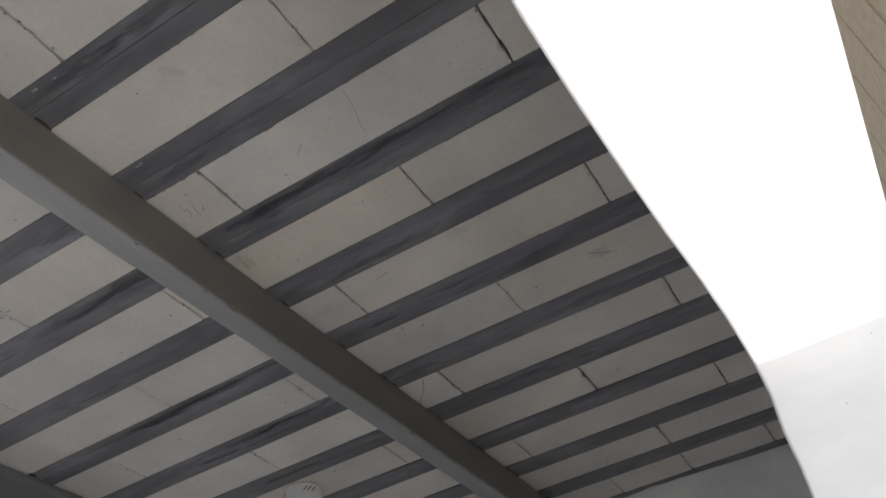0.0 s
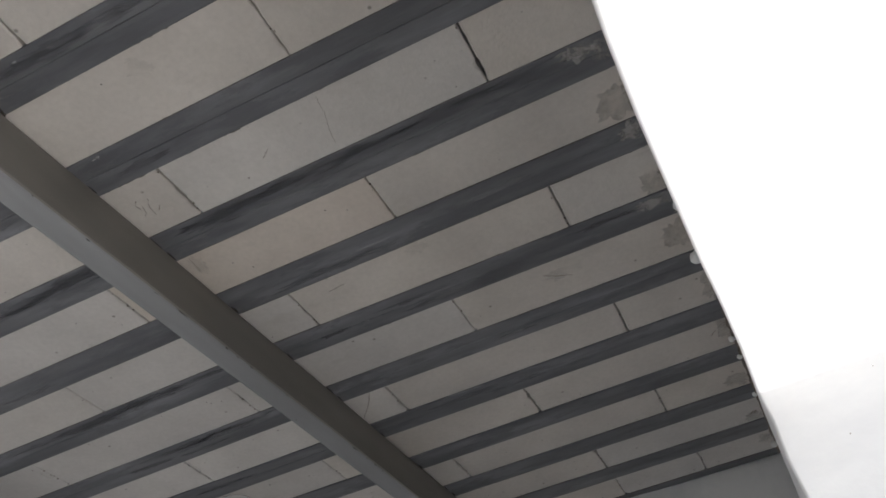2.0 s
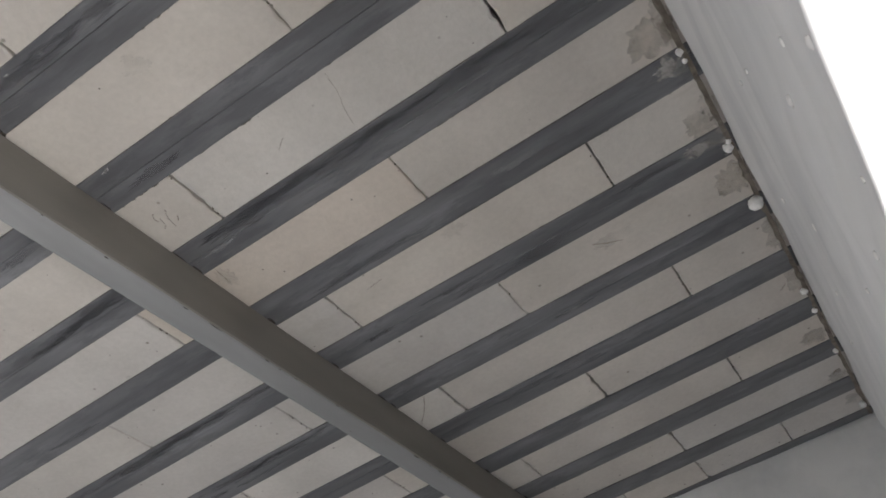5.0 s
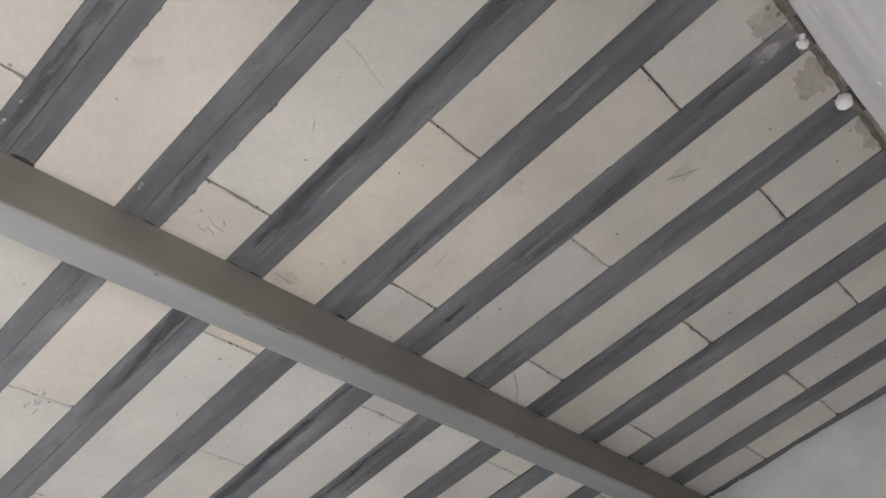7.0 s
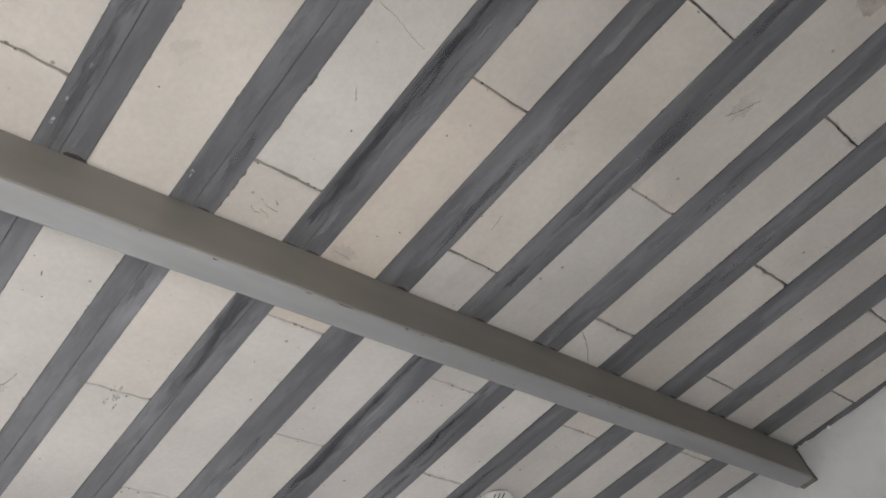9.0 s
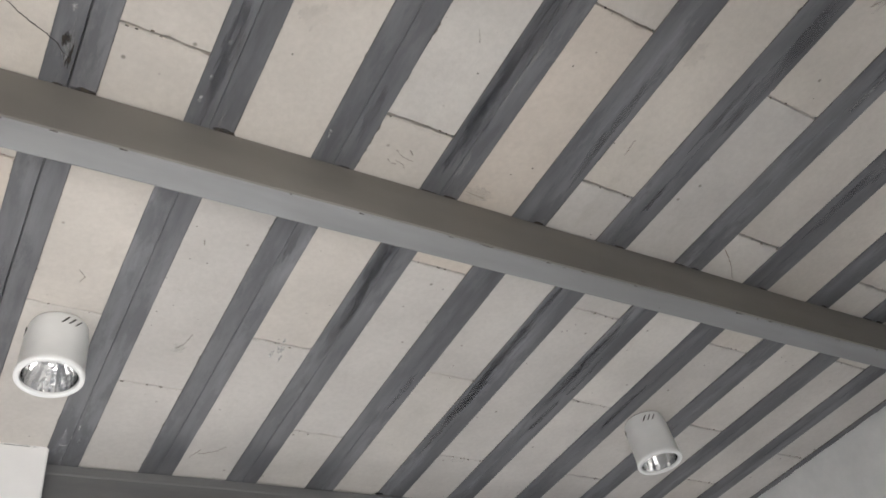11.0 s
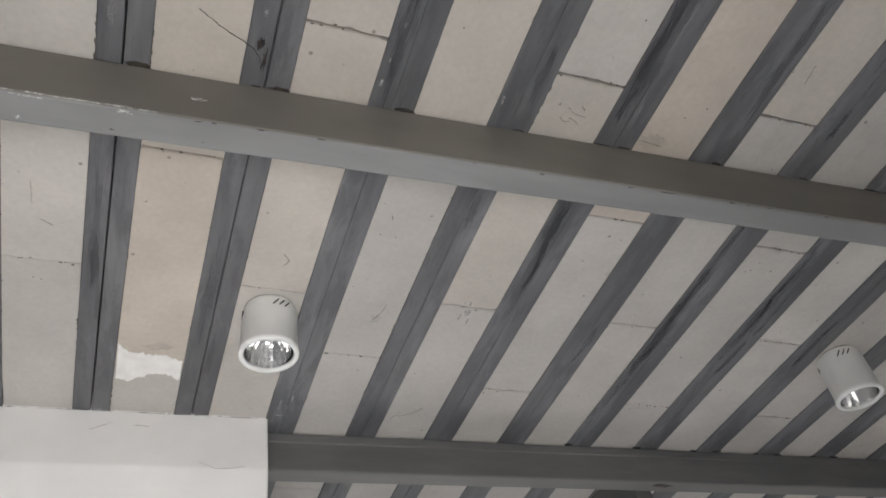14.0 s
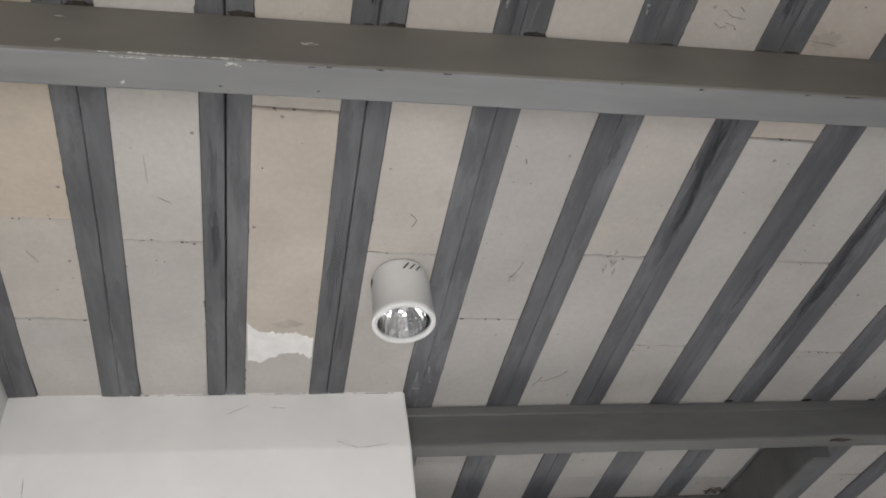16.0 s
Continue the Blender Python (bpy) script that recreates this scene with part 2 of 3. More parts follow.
def solid_grid(us, vs, front, back, hole=lambda u, v: False):
    """A slab whose two faces follow front(u, v) and back(u, v), with cells left out where hole() says so."""
    bm = bmesh.new()
    nu, nv = len(us), len(vs)
    F = [[bm.verts.new(front(u, v)) for v in vs] for u in us]
    B = [[bm.verts.new(back(u, v)) for v in vs] for u in us]
    keep = [[not hole((us[i] + us[i + 1]) / 2, (vs[j] + vs[j + 1]) / 2) for j in range(nv - 1)] for i in range(nu - 1)]
    kept = lambda i, j: 0 <= i < nu - 1 and 0 <= j < nv - 1 and keep[i][j]
    for i in range(nu - 1):
        for j in range(nv - 1):
            if not keep[i][j]:
                continue
            bm.faces.new((F[i][j], F[i + 1][j], F[i + 1][j + 1], F[i][j + 1]))
            bm.faces.new((B[i][j], B[i][j + 1], B[i + 1][j + 1], B[i + 1][j]))
            for (di, dj), (a, b) in (((-1, 0), ((i, j), (i, j + 1))), ((1, 0), ((i + 1, j + 1), (i + 1, j))),
                                     ((0, -1), ((i + 1, j), (i, j))), ((0, 1), ((i, j + 1), (i + 1, j + 1)))):
                if not kept(i + di, j + dj):
                    bm.faces.new((F[a[0]][a[1]], F[b[0]][b[1]], B[b[0]][b[1]], B[a[0]][a[1]]))
    bmesh.ops.delete(bm, geom=[v for v in bm.verts if not v.link_faces], context="VERTS")
    return fix(bm)


def soft_edges(ob, width=0.006, angle=50):
    b = ob.modifiers.new("soft_edges", "BEVEL")
    b.width, b.segments, b.limit_method, b.angle_limit, b.harden_normals = width, 3, "ANGLE", radians(angle), True


def steps(a, b, n):
    return [a + (b - a) * i / n for i in range(n + 1)]


# ---- setting ----
rnd = random.Random(5)

# south wall with the doorway
def south_in(x, z):
    k = min(max((z - HEAD) / (H - HEAD), 0), 1)
    y = SOUTH_LOW(x) * (1 - k) + SOUTH_TOP(x) * k
    e = z - HEAD
    if e >= 0:
        y -= 0.013 * min(1.0, e / (0.05 + 0.012 * noise.noise(Vector((x * 3, 1, 0))))) ** 1.4
        y += 0.0042 * noise.noise(Vector((x * 1.1, 4, z * 15))) + 0.0012 * noise.noise(Vector((x * 5, 6, z * 34)))
    return (x, y + bump_noise(x, 0, z, 5, 0.006) + bump_noise(x * 0.35, 3, z, 24, 0.003), z + (bump_noise(x, 8, 0, 9, 0.003) if abs(e) < 0.001 else 0))

xs = steps(-0.20, -0.02, 2) + steps(-0.02, JAMB, 18)[1:] + steps(JAMB, 1.25, 10)[1:] + steps(1.25, 2.45, 26)[1:] + steps(2.45, 3.05, 12)[1:]
zs = steps(-0.15, 0.0, 1) + steps(0.0, 0.75, 8)[1:] + steps(0.75, 1.80, 10)[1:] + steps(1.80, HEAD, 8)[1:] + [HEAD + d for d in (0.005, 0.010, 0.015, 0.02, 0.026, 0.032, 0.038, 0.045, 0.052)] + steps(HEAD + 0.06, H + 0.14, 70)
south = obj("wall_south", solid_grid(xs, zs, south_in, lambda x, z: (x, -0.981 - 0.006 * x, z),
            lambda x, z: -0.02 < x < JAMB and 0 < z < HEAD), M_SOUTH, smooth=True)
soft_edges(south, 0.0025)
tagged(south, "grey-white trowelled plaster wall with an open doorway", "wall", kind="structure")

# north wall, short, with a slightly proud lower part
def north_in(x, z):
    d = H - z
    proud = 0.030 * min(max(d / 0.148, 0), 1)
    return (x, NORTH(x) - proud + bump_noise(x, 1, z, 6, 0.003), z)

xs = steps(-0.20, 0.785, 24)
zs = steps(-0.02, 2.66, 20) + [2.68, 2.685, 2.690, 2.695, 2.70, 2.72, 2.76, 2.80, H + 0.02]
north = obj("wall_north", solid_grid(xs, zs, north_in, lambda x, z: (x, 1.10 - 0.03 * x, z)), M_WHITE, smooth=True)
soft_edges(north, 0.005)
tagged(north, "white painted plaster wall with hairline cracks", "wall", kind="structure")

def west_in(y, z):
    return (-0.042 + 0.06 * max(H - z, 0) * (1 if z > 2.3 else 0) + (0.0324 if z <= 2.3 else 0) + bump_noise(2, y, z, 5, 0.004), y, z)

ys = steps(-0.98, -0.78, 3) + steps(-0.78, 0.30, 12)[1:] + steps(0.30, 1.02, 9)[1:]
zs = steps(-0.02, 0.75, 4) + steps(0.75, 2.05, 7)[1:] + [2.3, 2.38] + steps(2.45, H + 0.02, 10)
west = obj("wall_west", solid_grid(ys, zs, west_in, lambda y, z: (-0.19, y, z)), M_SIDE, smooth=True)
tagged(west, "pale grey painted plaster side wall", "wall", kind="structure")

def east_at(y):
    return 2.857 + (0.046 * (-0.5 - y) / 0.45 if y < -0.5 else 0)

def east_in(y, z):
    lip = max(0.0, 1 - (H - z) / 0.05) if z < H else 1.0
    return (east_at(y) + bump_noise(4, y, z, 7, 0.006) + bump_noise(9, y, z, 23, 0.003) + lip * bump_noise(6, y, 0, 31, 0.007), y, z)

ys = steps(-1.02, 2.80, 130)
zs = steps(-0.02, 2.6, 20) + steps(2.6, H + 0.02, 13)[1:]
east = obj("wall_east", solid_grid(ys, zs, east_in, lambda y, z: (3.03, y, z)), M_GREYWHITE, smooth=True)
tagged(east, "rough grey-white plastered side wall", "wall", kind="structure")

# passage behind: closing walls, unseen and coloured dark to dim the passage
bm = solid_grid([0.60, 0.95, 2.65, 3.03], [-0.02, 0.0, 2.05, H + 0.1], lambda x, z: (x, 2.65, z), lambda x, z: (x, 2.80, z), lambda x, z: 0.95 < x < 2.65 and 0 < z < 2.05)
tagged(obj("wall_far_north", bm, M_PASSAGE_DARK), "plain unseen wall with an open end, darkened to dim the passage", "wall", kind="structure")
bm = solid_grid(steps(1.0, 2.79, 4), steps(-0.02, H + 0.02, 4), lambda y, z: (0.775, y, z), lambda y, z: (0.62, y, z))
tagged(obj("wall_passage", bm, M_PASSAGE_DARK), "plain unseen wall beside the passage, darkened to dim it", "wall", kind="structure")

bm = solid_grid(steps(-0.2, 3.05, 4), steps(-1.0, 2.80, 4), lambda x, y: (x, y, 0), lambda x, y: (x, y, -0.12))
tagged(obj("floor", bm, M_FLOOR), "pale smooth floor lit by the doorway", "floor", kind="structure")

# ---- ceiling: aerated blocks between the joists, in one mesh, under a screed ----
JOINTS = [(-0.177, 0.423, 0.69), (-0.72, -0.13, 0.466), (-0.43, 0.165, 0.765), (-0.72, -0.121, 0.474),
          (-0.452, 0.062, 0.66), (-0.709, -0.128, 0.459), (-0.429, 0.155, 0.742), (-0.718, -0.136, 0.455),
          (-0.420, 0.164, 0.755), (-0.728, -0.142, 0.454), (-0.427, 0.163, 0.762), (-0.720, -0.132, 0.461),
          (-0.487, 0.110, 0.70), (-0.746, -0.488, -0.258, 0.51)]


# the tint of each block, bay by bay from the south: cream, tan, peach, grey, white
# grey in the northern blocks also paints in the cooler light there
TINTS = ["ctcgg", "ccwgg", "ccpgg", "cccgg", "ccggg", "cwcgg", "cpggg", "gcggg", "cgggg", "ccwgg", "ccggg", "ccggg", "gcgcg", "ggcgg"]


# half the width of the joints that stand out as tight or open: (bay, joint)
WIDE = {(4, 0): 0.0004, (6, 0): 0.0006, (5, 0): 0.0012, (5, 1): 0.0012, (7, 1): 0.0012, (8, 0): 0.0012, (11, 1): 0.0012, (12, 0): 0.0012, (13, 0): 0.0013,
        (3, 1): 0.0013, (2, 1): 0.0010, (6, 1): 0.0010, (0, 1): 0.0010, (0, 2): 0.0009, (4, 2): 0.0009, (6, 2): 0.0009, (9, 1): 0.0012}


def block(bm, x0, x1, y0, y1, z, kind=0):
    """One block: a box with broken, slightly ragged ends and a small chamfer."""
    n = 21
    zj = z + rnd.uniform(-0.0005, 0.0007)
    c = 0.0015
    def rim(inset, zz, jit):
        pts = []
        for i in range(n):
            x = x0 + inset + (x1 - x0 - 2 * inset) * i / (n - 1)
            pts.append((x, y0 + inset + jit[0][i], zz))
        for i in range(n):
            x = x1 - inset - (x1 - x0 - 2 * inset) * i / (n - 1)
            pts.append((x, y1 - inset - jit[1][i], zz))
        return [bm.verts.new(p) for p in pts]
    jit = [[max(0.0, rnd.gauss(0.0004, 0.0011)) for _ in range(n)] for _ in range(2)]
    for side in (0, 1):
        for _ in range(rnd.choice((0, 1, 1, 2, 3))):
            i = rnd.randrange(n - 2)
            d = rnd.uniform(0.002, 0.006)
            jit[side][i] += d * 0.6
            jit[side][i + 1] += d
            jit[side][i + 2] += d * rnd.uniform(0.0, 0.5)
    none = [[0] * n, [0] * n]
    a, b, t = rim(c, zj, jit), rim(0, zj + c * 1.4, [[j * 0.5 for j in r] for r in jit]), rim(0, z + 0.07, none)
    k = 2 * n
    for lo, hi in ((a, b), (b, t)):
        for i in range(k):
            bm.faces.new((lo[i], hi[i], hi[(i + 1) % k], lo[(i + 1) % k]))
    bm.faces.new(a[::-1])
    bm.faces.new(t)
    for v in a + b:
        for f in v.link_faces:
            f.material_index = kind


bm = bmesh.new()
for k in range(BAYS):
    x0, x1 = k * P + HALF - 0.024, (k + 1) * P - HALF + 0.024
    if k == BAYS - 1:
        x1 = k * P + P
    end = NORTH_END + 0.04
    cuts = [-1.02] + list(JOINTS[k])
    while cuts[-1] + 0.6 < end - 0.05:
        cuts.append(cuts[-1] + 0.598)
    cuts.append(end)
    gaps = [WIDE.get((k, i - 1), rnd.choice((0.0008, 0.0010, 0.0012, 0.0014)) * (1.0 if y < 0.1 else 0.62)) for i, y in enumerate(cuts)]
    for number, (a, b) in enumerate(zip(cuts, cuts[1:])):
        if b < end - 0.01 and rnd.random() < 0.08:
            zm = H + 0.003 + rnd.choice((0.004, 0.006, 0.009))
            vs = [bm.verts.new((x, y, z)) for x in (x0 + 0.001, x1 - 0.001) for y in (b - 0.005, b + 0.005) for z in (zm, zm + 0.04)]
            for q in ((0, 2, 6, 4), (1, 5, 7, 3), (0, 1, 3, 2), (4, 6, 7, 5), (0, 4, 5, 1), (2, 3, 7, 6)):
                bm.faces.new([vs[i] for i in q])
        block(bm, x0, x1, a + gaps[number], b - gaps[number + 1], H + 0.003, "ctpgw".index((TINTS[k] + "gggg")[number]))
# crumbs of dried mortar caught in the joints
crumbs = random.Random(12)
for k in range(BAYS):
    for y in JOINTS[k]:
        for _ in range(crumbs.choice((2, 3, 4, 6))):
            r = crumbs.uniform(0.0009, 0.0024)
            x = k * P + HALF + crumbs.uniform(0.004, P - 2 * HALF - 0.004)
            at = Vector((x, y + crumbs.gauss(0, 0.0022), H + 0.0032))
            made = bmesh.ops.create_icosphere(bm, subdivisions=1, radius=r)["verts"]
            for v in made:
                v.co = at + Vector((v.co.x * crumbs.uniform(0.9, 2.2), v.co.y * crumbs.uniform(0.6, 1.0), v.co.z * 0.8))
                for f in v.link_faces:
                    f.material_index = 5
me_bm = fix(bm)
slab = solid_grid(steps(-0.2, 3.05, 2), steps(-1.02, 2.80, 2), lambda x, y: (x, y, H + 0.082), lambda x, y: (x, y, H + 0.14))
slab_me = bpy.data.meshes.new("slab")
slab.to_mesh(slab_me)
me_bm.from_mesh(slab_me)
slab.free()
bpy.data.meshes.remove(slab_me)
ceiling = obj("ceiling", me_bm, M_BLOCK)
for m in M_BLOCK_KINDS[1:] + [M_FILLET]:
    ceiling.data.materials.append(m)
tagged(ceiling, "cream-grey aerated concrete blocks laid between steel joists", "ceiling", kind="structure")


# ---- joists: pairs of C channels back to back ----
def channel(side, k, y0, y1):
    """One C channel, its flange towards the given side (-1 or 1), with rolled edges."""
    w, h, t, r = HALF - 0.0006, 0.075, 0.0022, 0.002
    c0 = {2: 0.0013, 3: 0.0006}.get(k, 0.0004)
    seam = 1.0 if k in (1, 2, 3) else 0.55 if k in (0, 4, 5, 6) else 0.3
    prof = [(c0 * seam, r * seam), (c0 * seam + 0.0009 * seam, 0.0006 * seam), ((r + 0.001) * seam, 0), (w - r, 0), (w - 0.0006, 0.0006), (w, r), (w, 0.0095), (w - t, 0.0095), (w - t, t),
            (t, t), (t, h - t), (w - t, h - t), (w - t, h - 0.01), (w, h - 0.01), (w, h), (0.0003, h)]
    bm = bmesh.new()
    seg = max(2, int((y1 - y0) / 0.12))
    tilt = rnd.uniform(-0.0012, 0.0012)
    ph = rnd.uniform(0, 50)
    rings = []
    for i in range(seg + 1):
        y = y0 + (y1 - y0) * i / seg
        sag = bump_noise(ph, y, 0, 2.5, 0.0010)
        rings.append(lambda p, y=y, sag=sag: (joist_x(k, y) + side * p[0], y, H + p[1] + sag + tilt * p[0] / w))
    extrude(bm, prof, rings)
    return fix(bm)


joists = []
channels = {}
for k in range(BAYS + 1):
    x = k * P
    joist = empty("steel_joist", (0, 0, 0))
    south_end = -0.93 - 0.0253 * x
    north_end = NORTH(x) + 0.01 if x < 0.80 else NORTH_END + 0.045
    for side in (-1, 1):
        if k == BAYS and side == 1:
            continue
        channels[k, side] = part("channel", channel(side, k, south_end, north_end), M_JOIST, joist)
    tagged(joist, "blue-grey painted double steel channel joist", "joist", group="ceiling joists")
    joists.append(joist)


def ragged_edge(k, side, y0, y1, seed):
    """Specks of dirt and spilt paint along one edge of a joist."""
    bm = bmesh.new()
    n = int((y1 - y0) / 0.003)
    rows = []
    for i in range(n + 1):
        y = y0 + (y1 - y0) * i / n
        a = noise.noise(Vector((seed, y * 140, k))) * 0.9 + noise.noise(Vector((seed, y * 14, k + 20))) * 0.8
        w = max(0.0, a - 0.32) * 0.0040
        x = joist_x(k, y) + side * (HALF - 0.001)
        rows.append([bm.verts.new((x, y, H + 0.0008)), bm.verts.new((x + side * (0.0004 + w), y, H + 0.0016)), bm.verts.new((x, y, H + 0.004))])
    for a, b in zip(rows, rows[1:]):
        for i in range(3):
            bm.faces.new((a[i], a[(i + 1) % 3], b[(i + 1) % 3], b[i]))
    return fix(bm)


for k, joist in enumerate(joists):
    for side in (-1, 1):
        if k == BAYS and side == 1 or k == 0 and side == -1:
            continue
        part("edge_dirt", ragged_edge(k, side, -0.90, 0.95 if k > 3 else NORTH(k * P), k * 3.7 + side), M_EDGE, channels[k, side], "ragged brown dirt along the edge")


# ---- beams ----
def box_beam(face, x0, x1, width, z0, z1, n=40, ends=0.0):
    """A channel-shaped beam along x whose near side follows face(x); rolled lower edges, a shallow fold near the top."""
    r = 0.004
    prof = [(0, z1), (0.0, z0 + r), (0.0012, z0 + 0.0012), (r, z0), (width - r, z0), (width - 0.0012, z0 + 0.0012), (width, z0 + r), (width, z1)]
    bm = bmesh.new()
    rings = []
    for x in steps(x0, x1, n):
        w = bump_noise(x, 7, 0, 3, 0.0012)
        rings.append(lambda p, x=x, w=w: (x, face(x) + p[0] + w, p[1] + bump_noise(x, p[0] * 9, 5, 3, 0.0012)))
    extrude(bm, prof, rings)
    return fix(bm)


beam = empty("steel_beam")
flange = part("flange", box_beam(BEAM1, -0.05, 2.826, 0.053, H - 0.105, H - 0.0015), M_BEAM, beam, "blue-grey painted lower flange, paler as if lit from below")
web = part("web", box_beam(lambda x: BEAM1(x) - 0.0016, -0.05, 2.824, 0.003, H - 0.1035, H - 0.0018), M_WEB, beam, "brownish grey painted side, darkened for the shade on it")
bm = bmesh.new()
rough_end = [(0.006, H - 0.004), (0.004, H - 0.060), (0.001, H - 0.1035), (0.048, H - 0.1035), (0.050, H - 0.004)]
extrude(bm, rough_end, [lambda p, x=x: (x + bump_noise(p[0] * 30, p[1], x, 40, 0.004), BEAM1(x) + p[0], p[1]) for x in (2.822, 2.834, 2.848, 2.868)])
part("mortar_end", fix(bm), M_FILLET, beam, "rough brown mortar round the beam's end")
tagged(beam, "grey painted steel cross beam with chipped edges", "beam", group="cross beams")

beam_b = empty("steel_beam")
# shaded side and lit underside are coloured as two greys
part("flange", box_beam(BEAM2, 0.76, 2.82, 0.052, H - 0.100, H - 0.0015), M_BEAM2F, beam_b, "mid grey lower flange, lighter tone for light from below")
part("web", box_beam(lambda x: BEAM2(x) - 0.0016, 0.76, 2.818, 0.003, H - 0.0985, H - 0.0018), M_BEAM2, beam_b, "dark grey side with its shade put into the tone")
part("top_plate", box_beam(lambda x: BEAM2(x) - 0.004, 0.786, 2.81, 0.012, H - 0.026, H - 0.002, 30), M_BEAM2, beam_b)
tagged(beam_b, "dark grey painted steel cross beam beside a white wall", "beam", group="cross beams")

beam_c = empty("steel_beam")
part("channel", box_beam(lambda x: 1.462, 0.77, 1.812, 0.05, H - 0.10, H - 0.0015, 20), M_BEAM2, beam_c)
tagged(beam_c, "dark grey steel beam in the passage", "beam", group="cross beams")

bm = bmesh.new()
prof = [(1.812, H - 0.0015), (1.812, H - 0.118), (1.815, H - 0.122), (1.858, H - 0.122), (1.862, H - 0.118), (1.862, H - 0.0015)]
extrude(bm, prof, [lambda p, y=y: (p[0], y, p[1]) for y in steps(1.02, 2.64, 14)])
trimmer = empty("trimmer_beam")
part("channel", fix(bm), M_BEAM2, trimmer)
tagged(trimmer, "dark grey steel trimmer beam between two cross beams", "beam")


# ---- ceiling lamps ----
def lathe(profile, n=48, closed=False):
    bm = bmesh.new()
    rings = []
    for r, z in profile:
        rings.append([bm.verts.new((r * math.cos(2 * math.pi * i / n), r * math.sin(2 * math.pi * i / n), z)) for i in range(n)])
    pairs = list(zip(rings, rings[1:])) + ([(rings[-1], rings[0])] if closed else [])
    for a, b in pairs:
        for i in range(n):
            bm.faces.new((a[i], a[(i + 1) % n], b[(i + 1) % n], b[i]))
    return fix(bm)


def downlight(at, L, turn):
    lamp = empty("ceiling_downlight")
    R = 0.0555
    housing = part("housing", lathe([(0.030, 0), (R - 0.006, 0), (R - 0.004, -0.004), (R - 0.0035, -0.016), (R - 0.001, -0.03), (R, -L + 0.014),
                           (R + 0.0015, -L + 0.012), (R + 0.0025, -L + 0.006), (R + 0.0020, -L + 0.001), (R - 0.0005, -L), (R - 0.0066, -L),
                           (R - 0.0074, -L + 0.002), (R - 0.0070, -L + 0.006), (R - 0.0070, -0.006), (0.030, -0.005)], 64, True), M_LAMP, lamp, smooth=True)
    bm = bmesh.new()
    n, m = 30, 11
    r0 = random.Random(3)
    rings = []
    for j in range(m + 1):
        a = j / m
        r = (R - 0.0088) * math.cos(a * 1.25)
        z = -L + 0.005 + 0.068 * math.sin(a * 1.25)
        rings.append([bm.verts.new(((r + r0.uniform(-1, 1) * 0.0003) * math.cos(2 * math.pi * i / n),
                                    (r + r0.uniform(-1, 1) * 0.0003) * math.sin(2 * math.pi * i / n),
                                    z + r0.uniform(-1, 1) * 0.0003)) for i in range(n)])
    for a, b in zip(rings, rings[1:]):
        for i in range(n):
            bm.faces.new((a[i], a[(i + 1) % n], b[i]))
            bm.faces.new((a[(i + 1) % n], b[(i + 1) % n], b[i]))
    bm.faces.new(rings[-1])
    reflector = part("reflector", fix(bm), M_CHROME, lamp, "faceted mirror reflector")
    part("bulb", lathe([(0.0005, -L + 0.034), (0.004, -L + 0.035), (0.0065, -L + 0.040), (0.0065, -L + 0.050), (0.005, -L + 0.062)], 20), M_LAMP, reflector,
         "small white unlit bulb", smooth=True)
    # black disc gives the thin gap under the ceiling its shade
    part("gap_shade_disc", lathe([(0.001, 0.004), (R - 0.008, 0.004), (R - 0.008, -0.001), (0.001, -0.001)], 40), M_DARK, lamp, "dark disc painted in for the shaded gap above the housing")
    for base in (250, 10, 130):
        for s in range(3):
            a0 = radians(base + s * 13)
            bm = bmesh.new()
            rr = R - 0.0008
            pts = []
            for dz, da in ((-0.013, 0.09), (-0.027, -0.10), (-0.027, -0.045), (-0.013, 0.145)):
                pts.append((rr * math.cos(a0 + da) * 1.004, rr * math.sin(a0 + da) * 1.004, dz))
            inner = [(p[0] * 0.96, p[1] * 0.96, p[2]) for p in pts]
            va, vb = [bm.verts.new(p) for p in pts], [bm.verts.new(p) for p in inner]
            bm.faces.new(va)
            bm.faces.new(vb[::-1])
            for i in range(4):
                bm.faces.new((va[i], vb[i], vb[(i + 1) % 4], va[(i + 1) % 4]))
            part("vent_slot", fix(bm), M_DARK, housing)
    tagged(lamp, "white cylindrical surface downlight with mirror reflector, unlit", "lamp", group="ceiling downlights")
    lamp.matrix_basis = pose(*at, 0, 0, turn)
    return lamp


downlight((0.722, 0.535, H + 0.0015), 0.114, 22)
downlight((2.143, 0.481, H + 0.0015), 0.124, -27)


# ---- traces of the work: smears, stains, filler, cracks, foam ----
def patch(cx, cy, rx, ry, seed, z, rag=0.35, n=56, turn=0.0, thick=0.0012):
    """A thin ragged daub on the underside at height z."""
    bm = bmesh.new()
    rim, inner = [], []
    c, sn = math.cos(radians(turn)), math.sin(radians(turn))
    for i in range(n):
        a = 2 * math.pi * i / n
        p = Vector((math.cos(a), math.sin(a), seed))
        f = 1 + rag * (noise.noise(p * 1.7) + 0.6 * noise.noise(p * 4.5) + 0.4 * noise.noise(p * 11))
        u, v = rx * f * math.cos(a), ry * f * math.sin(a)
        x, y = cx + u * c - v * sn, cy + u * sn + v * c
        rim.append(bm.verts.new((x, y, z + 0.0006)))
        inner.append(bm.verts.new((cx + (x - cx) * 0.9, cy + (y - cy) * 0.9, z - thick * (0.6 + 0.5 * noise.noise(p * 3)))))
    mid = bm.verts.new((cx, cy, z - thick))
    for i in range(n):
        j = (i + 1) % n
        bm.faces.new((rim[i], rim[j], inner[j], inner[i]))
